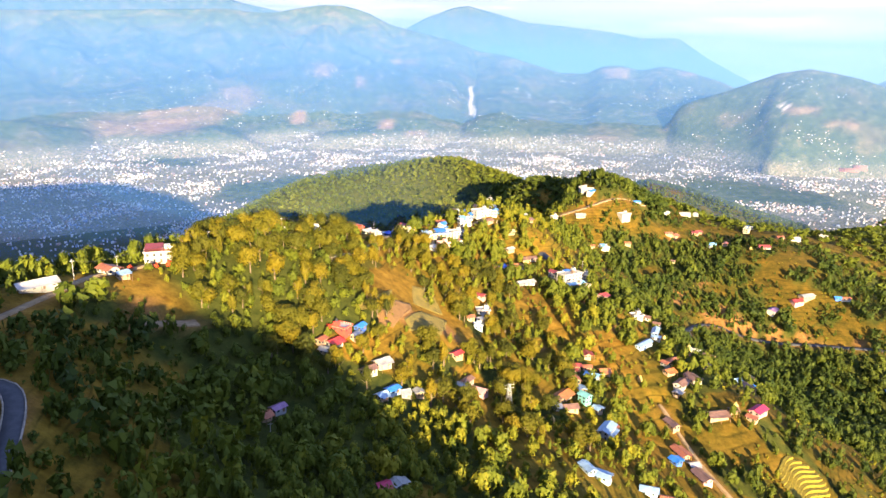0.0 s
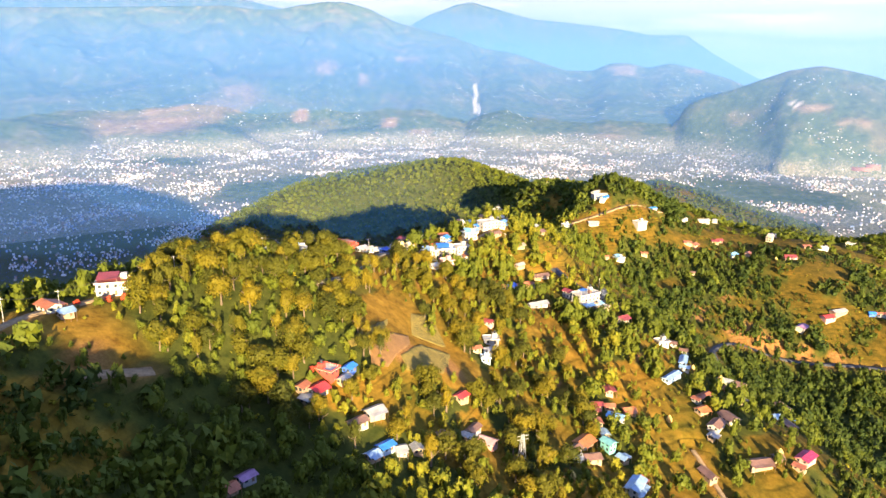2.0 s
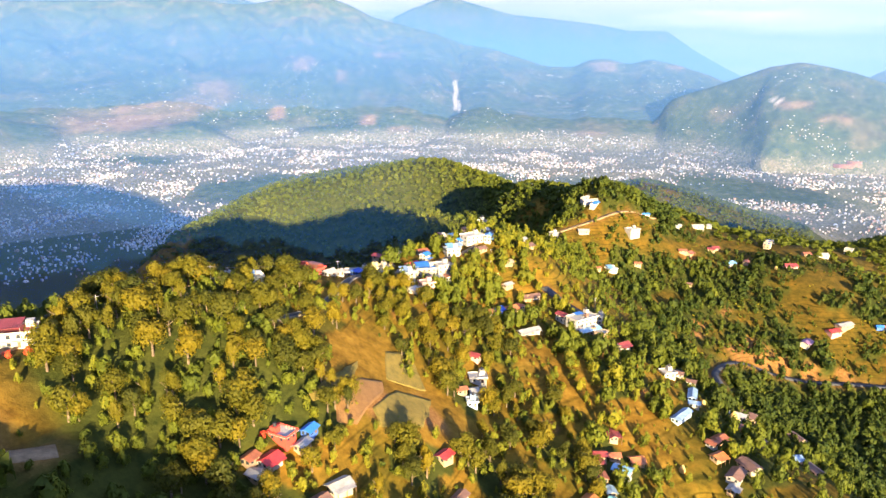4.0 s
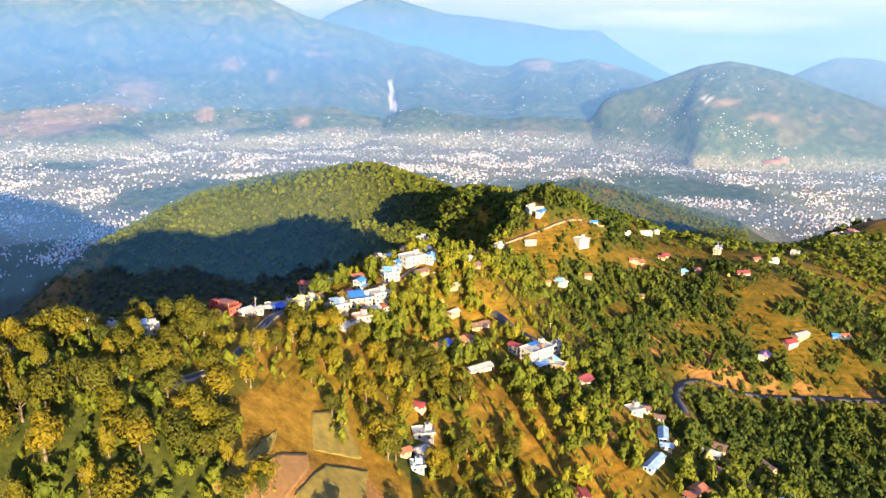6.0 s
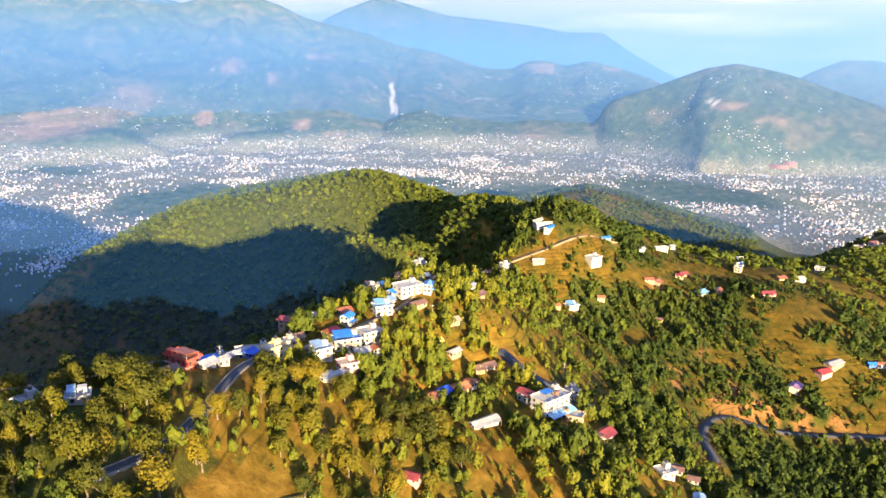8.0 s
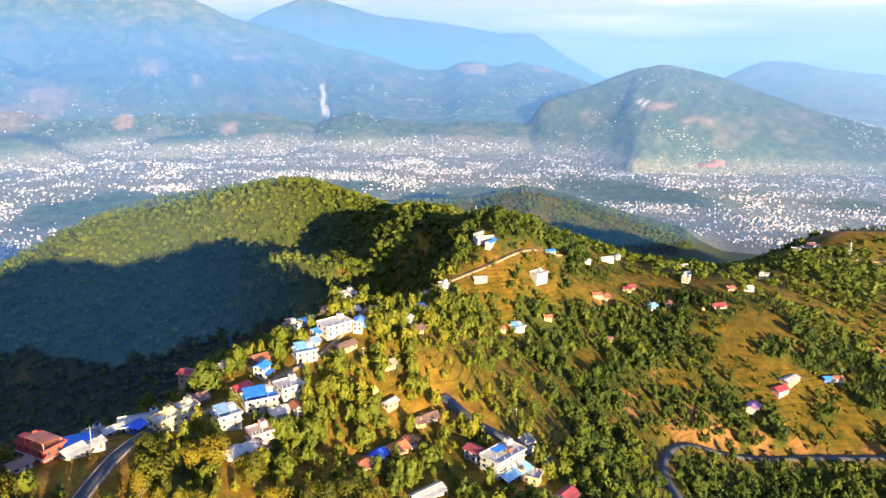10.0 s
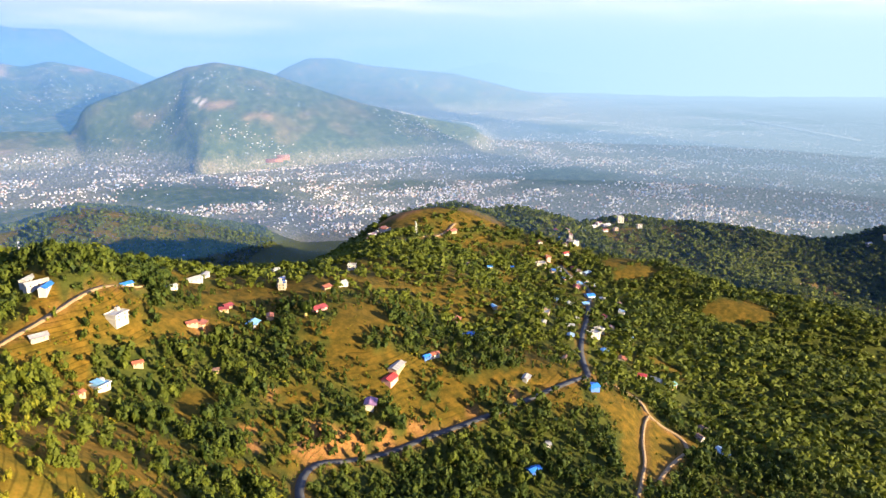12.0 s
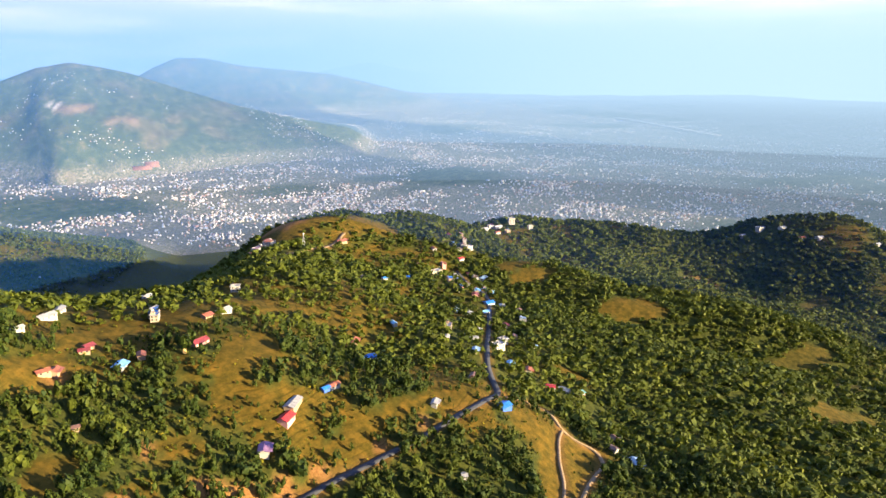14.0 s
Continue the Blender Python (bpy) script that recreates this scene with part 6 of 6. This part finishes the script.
def forest(name, x, y, height, width, tint, shapes, label, rng):
    """Trees past counting, as one object."""
    z = ground(x, y)
    kind = rng.integers(0, len(shapes), len(x))
    turn = rng.uniform(0, 6.28, len(x))
    allv, allf, allt, base = [], [], [], 0
    for k, (sv, sf) in enumerate(shapes):
        pick = np.where(kind == k)[0]
        if not len(pick):
            continue
        c, s_ = np.cos(turn[pick])[:, None], np.sin(turn[pick])[:, None]
        w, h = width[pick][:, None], height[pick][:, None]
        lo, hi = sv[:, 2].min(), sv[:, 2].max()
        vx = x[pick][:, None] + (sv[:, 0] * c - sv[:, 1] * s_) * w
        vy = y[pick][:, None] + (sv[:, 0] * s_ + sv[:, 1] * c) * w
        vz = z[pick][:, None] + h * (0.02 + 0.98 * (sv[:, 2] - lo) / (hi - lo))
        allv.append(np.stack([vx, vy, vz], -1).reshape(-1, 3))
        allf.append((sf[None] + len(sv) * np.arange(len(pick))[:, None, None]).reshape(-1, 3) + base)
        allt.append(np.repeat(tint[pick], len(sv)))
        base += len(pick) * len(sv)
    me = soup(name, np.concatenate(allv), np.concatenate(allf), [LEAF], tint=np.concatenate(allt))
    return tagged(new(name, me), label, "trees", kind="stuff")


def tree_kind(seed, tall):
    """The meshes of one kind of near tree, one unit high: trunk with limbs, and crown."""
    rng = random.Random(seed)
    bm = bmesh.new()
    limb(bm, (0, 0, -0.06), (0.01, 0, 0.45), 0.028, 0.018)
    for k in range(5):
        a, h = k * 1.3 + rng.random(), 0.25 + 0.06 * k
        limb(bm, (0.005, 0, h), (0.2 * math.cos(a), 0.2 * math.sin(a), h + 0.22), 0.012, 0.004, 5)
    trunk = bpy.data.meshes.new("trunk")
    bm.to_mesh(trunk); bm.free()
    trunk.materials.append(BARK)
    v, f = crown_shape(seed, 1150, 0.07, 1.0, 22)
    half = 0.36 if not tall else 0.19
    v = v * (half, half, 0.47 if not tall else 0.5)
    v[:, 2] += 1.0 - v[:, 2].max()
    crown = soup("crown", v, f, [LEAF_NEAR])
    return trunk, crown


def build_trees():
    rng = np.random.default_rng(11)
    step_m = 5.3
    gx, gy = np.meshgrid(np.arange(-520, 760, step_m), np.arange(120, 900, step_m), indexing="ij")
    x, y = (gx + rng.uniform(-2.8, 2.8, gx.shape)).ravel(), (gy + rng.uniform(-2.8, 2.8, gx.shape)).ravel()
    t = np.clip((x * 70 + y * 343) / (70 ** 2 + 343 ** 2), 0, 1)
    d = np.hypot(x - 70 * t, y - 343 * t)
    full = wooded(x, y)
    ok = (d < 560) & ((x > -290) | (y > 330)) & (rng.random(len(x)) < full * np.where(x < -200, 0.75, 0.95)) & free(x, y)
    x, y, full = x[ok], y[ok], full[ok]
    age = rng.random(len(x))
    height = (3.0 + 8.0 * age ** 1.8) * (0.75 + 0.5 * full ** 2)
    width = height * rng.uniform(0.24, 0.46, len(x)) * (0.85 + 0.35 * full)
    # last two terms deepen the hill's shade by darkening the leaf colour there
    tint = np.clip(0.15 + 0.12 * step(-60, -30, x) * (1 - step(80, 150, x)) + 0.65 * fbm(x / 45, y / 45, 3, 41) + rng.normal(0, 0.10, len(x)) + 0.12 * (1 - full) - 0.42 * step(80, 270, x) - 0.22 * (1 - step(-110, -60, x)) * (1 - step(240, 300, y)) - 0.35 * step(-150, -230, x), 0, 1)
    near = np.where((x > -135) & (x < 75) & (y > 285) & (y < 470))[0]
    near = near[np.argsort(-height[near])[:290]]
    rest = np.setdiff1d(np.arange(len(x)), near)
    kinds = [tree_kind(s_, s_ % 4 == 3) for s_ in range(8)]
    z = ground(x, y)
    for i in near:
        k = int(rng.integers(0, 8))
        ob = new("tree")
        ob.matrix_basis = pose(x[i], y[i], z[i], 0, 0, float(rng.uniform(0, 360))) @ Matrix.Diagonal((height[i] * 1.3, height[i] * 1.3, height[i] * 1.1, 1))
        for n, me in zip(("trunk", "crown"), kinds[k]):
            p = new(n, me)
            p.parent = ob
        tagged(ob, "leafy olive-green tree on the sunlit hillside" if k % 4 != 3 else "tall slender olive-green tree on the sunlit hillside", "tree", "hillside trees")
    along_t = np.clip((x * 70 + y * 343) / (70 ** 2 + 343 ** 2), 0, 1)
    away = np.hypot(x - 70 * along_t, y - 343 * along_t)
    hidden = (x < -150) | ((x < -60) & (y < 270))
    for lo, hi, leaves, size, base in ((0, 250, 170, 0.145, 100), (250, 400, 88, 0.20, 110), (400, 600, 46, 0.27, 120)):
        shapes = [crown_shape(base + k, leaves, size, 1.0 if k % 3 else 1.5, 9, lo < 300) for k in range(8)]
        pick = rest[(away[rest] >= lo) & (away[rest] < hi) & ~hidden[rest]]
        forest("hillside_trees", x[pick], y[pick], height[pick], width[pick], tint[pick], shapes, "mixed green and yellowing trees on the terraced slope", rng)
    # most of these carry the tint darkened for shade
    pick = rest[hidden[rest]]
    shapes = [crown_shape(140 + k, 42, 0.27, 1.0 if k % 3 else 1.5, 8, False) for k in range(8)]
    forest("shaded_trees", x[pick], y[pick], height[pick], width[pick], tint[pick], shapes, "green trees on the slope in the hill's shade, leaves darkened to deepen it", rng)
    # shrubs and tufts on the open terraces
    step_m = 3.4
    gx, gy = np.meshgrid(np.arange(-230, 640, step_m), np.arange(180, 860, step_m), indexing="ij")
    sx, sy = (gx + rng.uniform(-1.7, 1.7, gx.shape)).ravel(), (gy + rng.uniform(-1.7, 1.7, gx.shape)).ravel()
    t = np.clip((sx * 70 + sy * 343) / (70 ** 2 + 343 ** 2), 0, 1)
    d = np.hypot(sx - 70 * t, sy - 343 * t)
    thick = (0.28 + 0.14 * step(130, 220, sx)) * step(0.36, 0.6, fbm(sx / 22, sy / 22, 3, 81)) * (1 - 0.8 * cleared(sx, sy))
    ok = (d < 560) & (rng.random(len(sx)) < thick) & (to_roads(sx, sy, 8.0)[0] > 1.5)
    sx, sy = sx[ok], sy[ok]
    tall = rng.uniform(0.7, 2.4, len(sx))
    low = [crown_shape(300 + k, 17, 0.42, 0.8, 5, False) for k in range(6)]
    forest("shrubs", sx, sy, tall, tall * rng.uniform(0.5, 0.9, len(sx)), np.clip(rng.normal(0.6, 0.25, len(sx)), 0, 1), low, "low yellowing shrubs and tufts on the terraces", rng)
    # far woods
    step_m = 8.6
    gx, gy = np.meshgrid(np.arange(-760, 1900, step_m), np.arange(150, 2350, step_m), indexing="ij")
    x, y = (gx + rng.uniform(-4, 4, gx.shape)).ravel(), (gy + rng.uniform(-4, 4, gx.shape)).ravel()
    t = np.clip((x * 70 + y * 343) / (70 ** 2 + 343 ** 2), 0, 1)
    d = np.hypot(x - 70 * t, y - 343 * t)
    az = np.degrees(np.arctan2(x - CENTRE[0], y - CENTRE[1]))
    ok = (d >= 560) & (d < 2300) & (az > -42) & (az < 96)
    x, y, d = x[ok], y[ok], d[ok]
    full = wooded(x, y)
    ok = (rng.random(len(x)) < full * 0.95) & free(x, y) & (ground(x, y) > FLOOR + 45 - 30 * (x < -60))
    x, y, full = x[ok], y[ok], full[ok]
    height = (4 + 6 * rng.random(len(x))) * (0.75 + 0.4 * full)
    width = height * rng.uniform(0.54, 0.82, len(x))
    tint = np.clip(0.14 + 0.5 * fbm(x / 70, y / 70, 4, 43) + rng.normal(0, 0.06, len(x)) - 0.07 * step(500, 800, x), 0, 1)
    far = [crown_shape(200 + k, 23, 0.37, 1.0, 6, False) for k in range(8)]
    forest("far_woods", x, y, height, width, tint, far, "dense dark green woods over the far slopes", rng)


def free(x, y):
    """Whether there is room for a tree: off the roads, and clear of houses."""
    d, _ = to_roads(x, y, 8.0)
    ok = d > 2.5
    for row in (h for hamlet in HAMLETS for h in hamlet):
        c, s_ = math.cos(radians(row[2])), math.sin(radians(row[2]))
        u, v = (x - row[0]) * c + (y - row[1]) * s_, -(x - row[0]) * s_ + (y - row[1]) * c
        ok &= ~((np.abs(u) < row[3] / 2 + 1.8) & (np.abs(v) < row[4] / 2 + 2.2))
        # open yard on the sunny side
        ok &= ~((np.abs(x - row[0] - 1) < row[3] * 0.5) & (y > row[1] - 8 - row[4] / 2) & (y < row[1]))
    return ok


build_trees()

RED_FLOWERS = varied("red_flowers", (0.42, 0.035, 0.012), (0.70, 0.08, 0.02), 1.5, 0.8)
STEM = BARK
for n, (bx, by, bs) in enumerate(((-140, 307, 2.0), (-126, 318, 2.6), (-131, 314, 1.8), (-52, 318, 2.2))):
    red_bush(bx, by, bs, 900 + n)
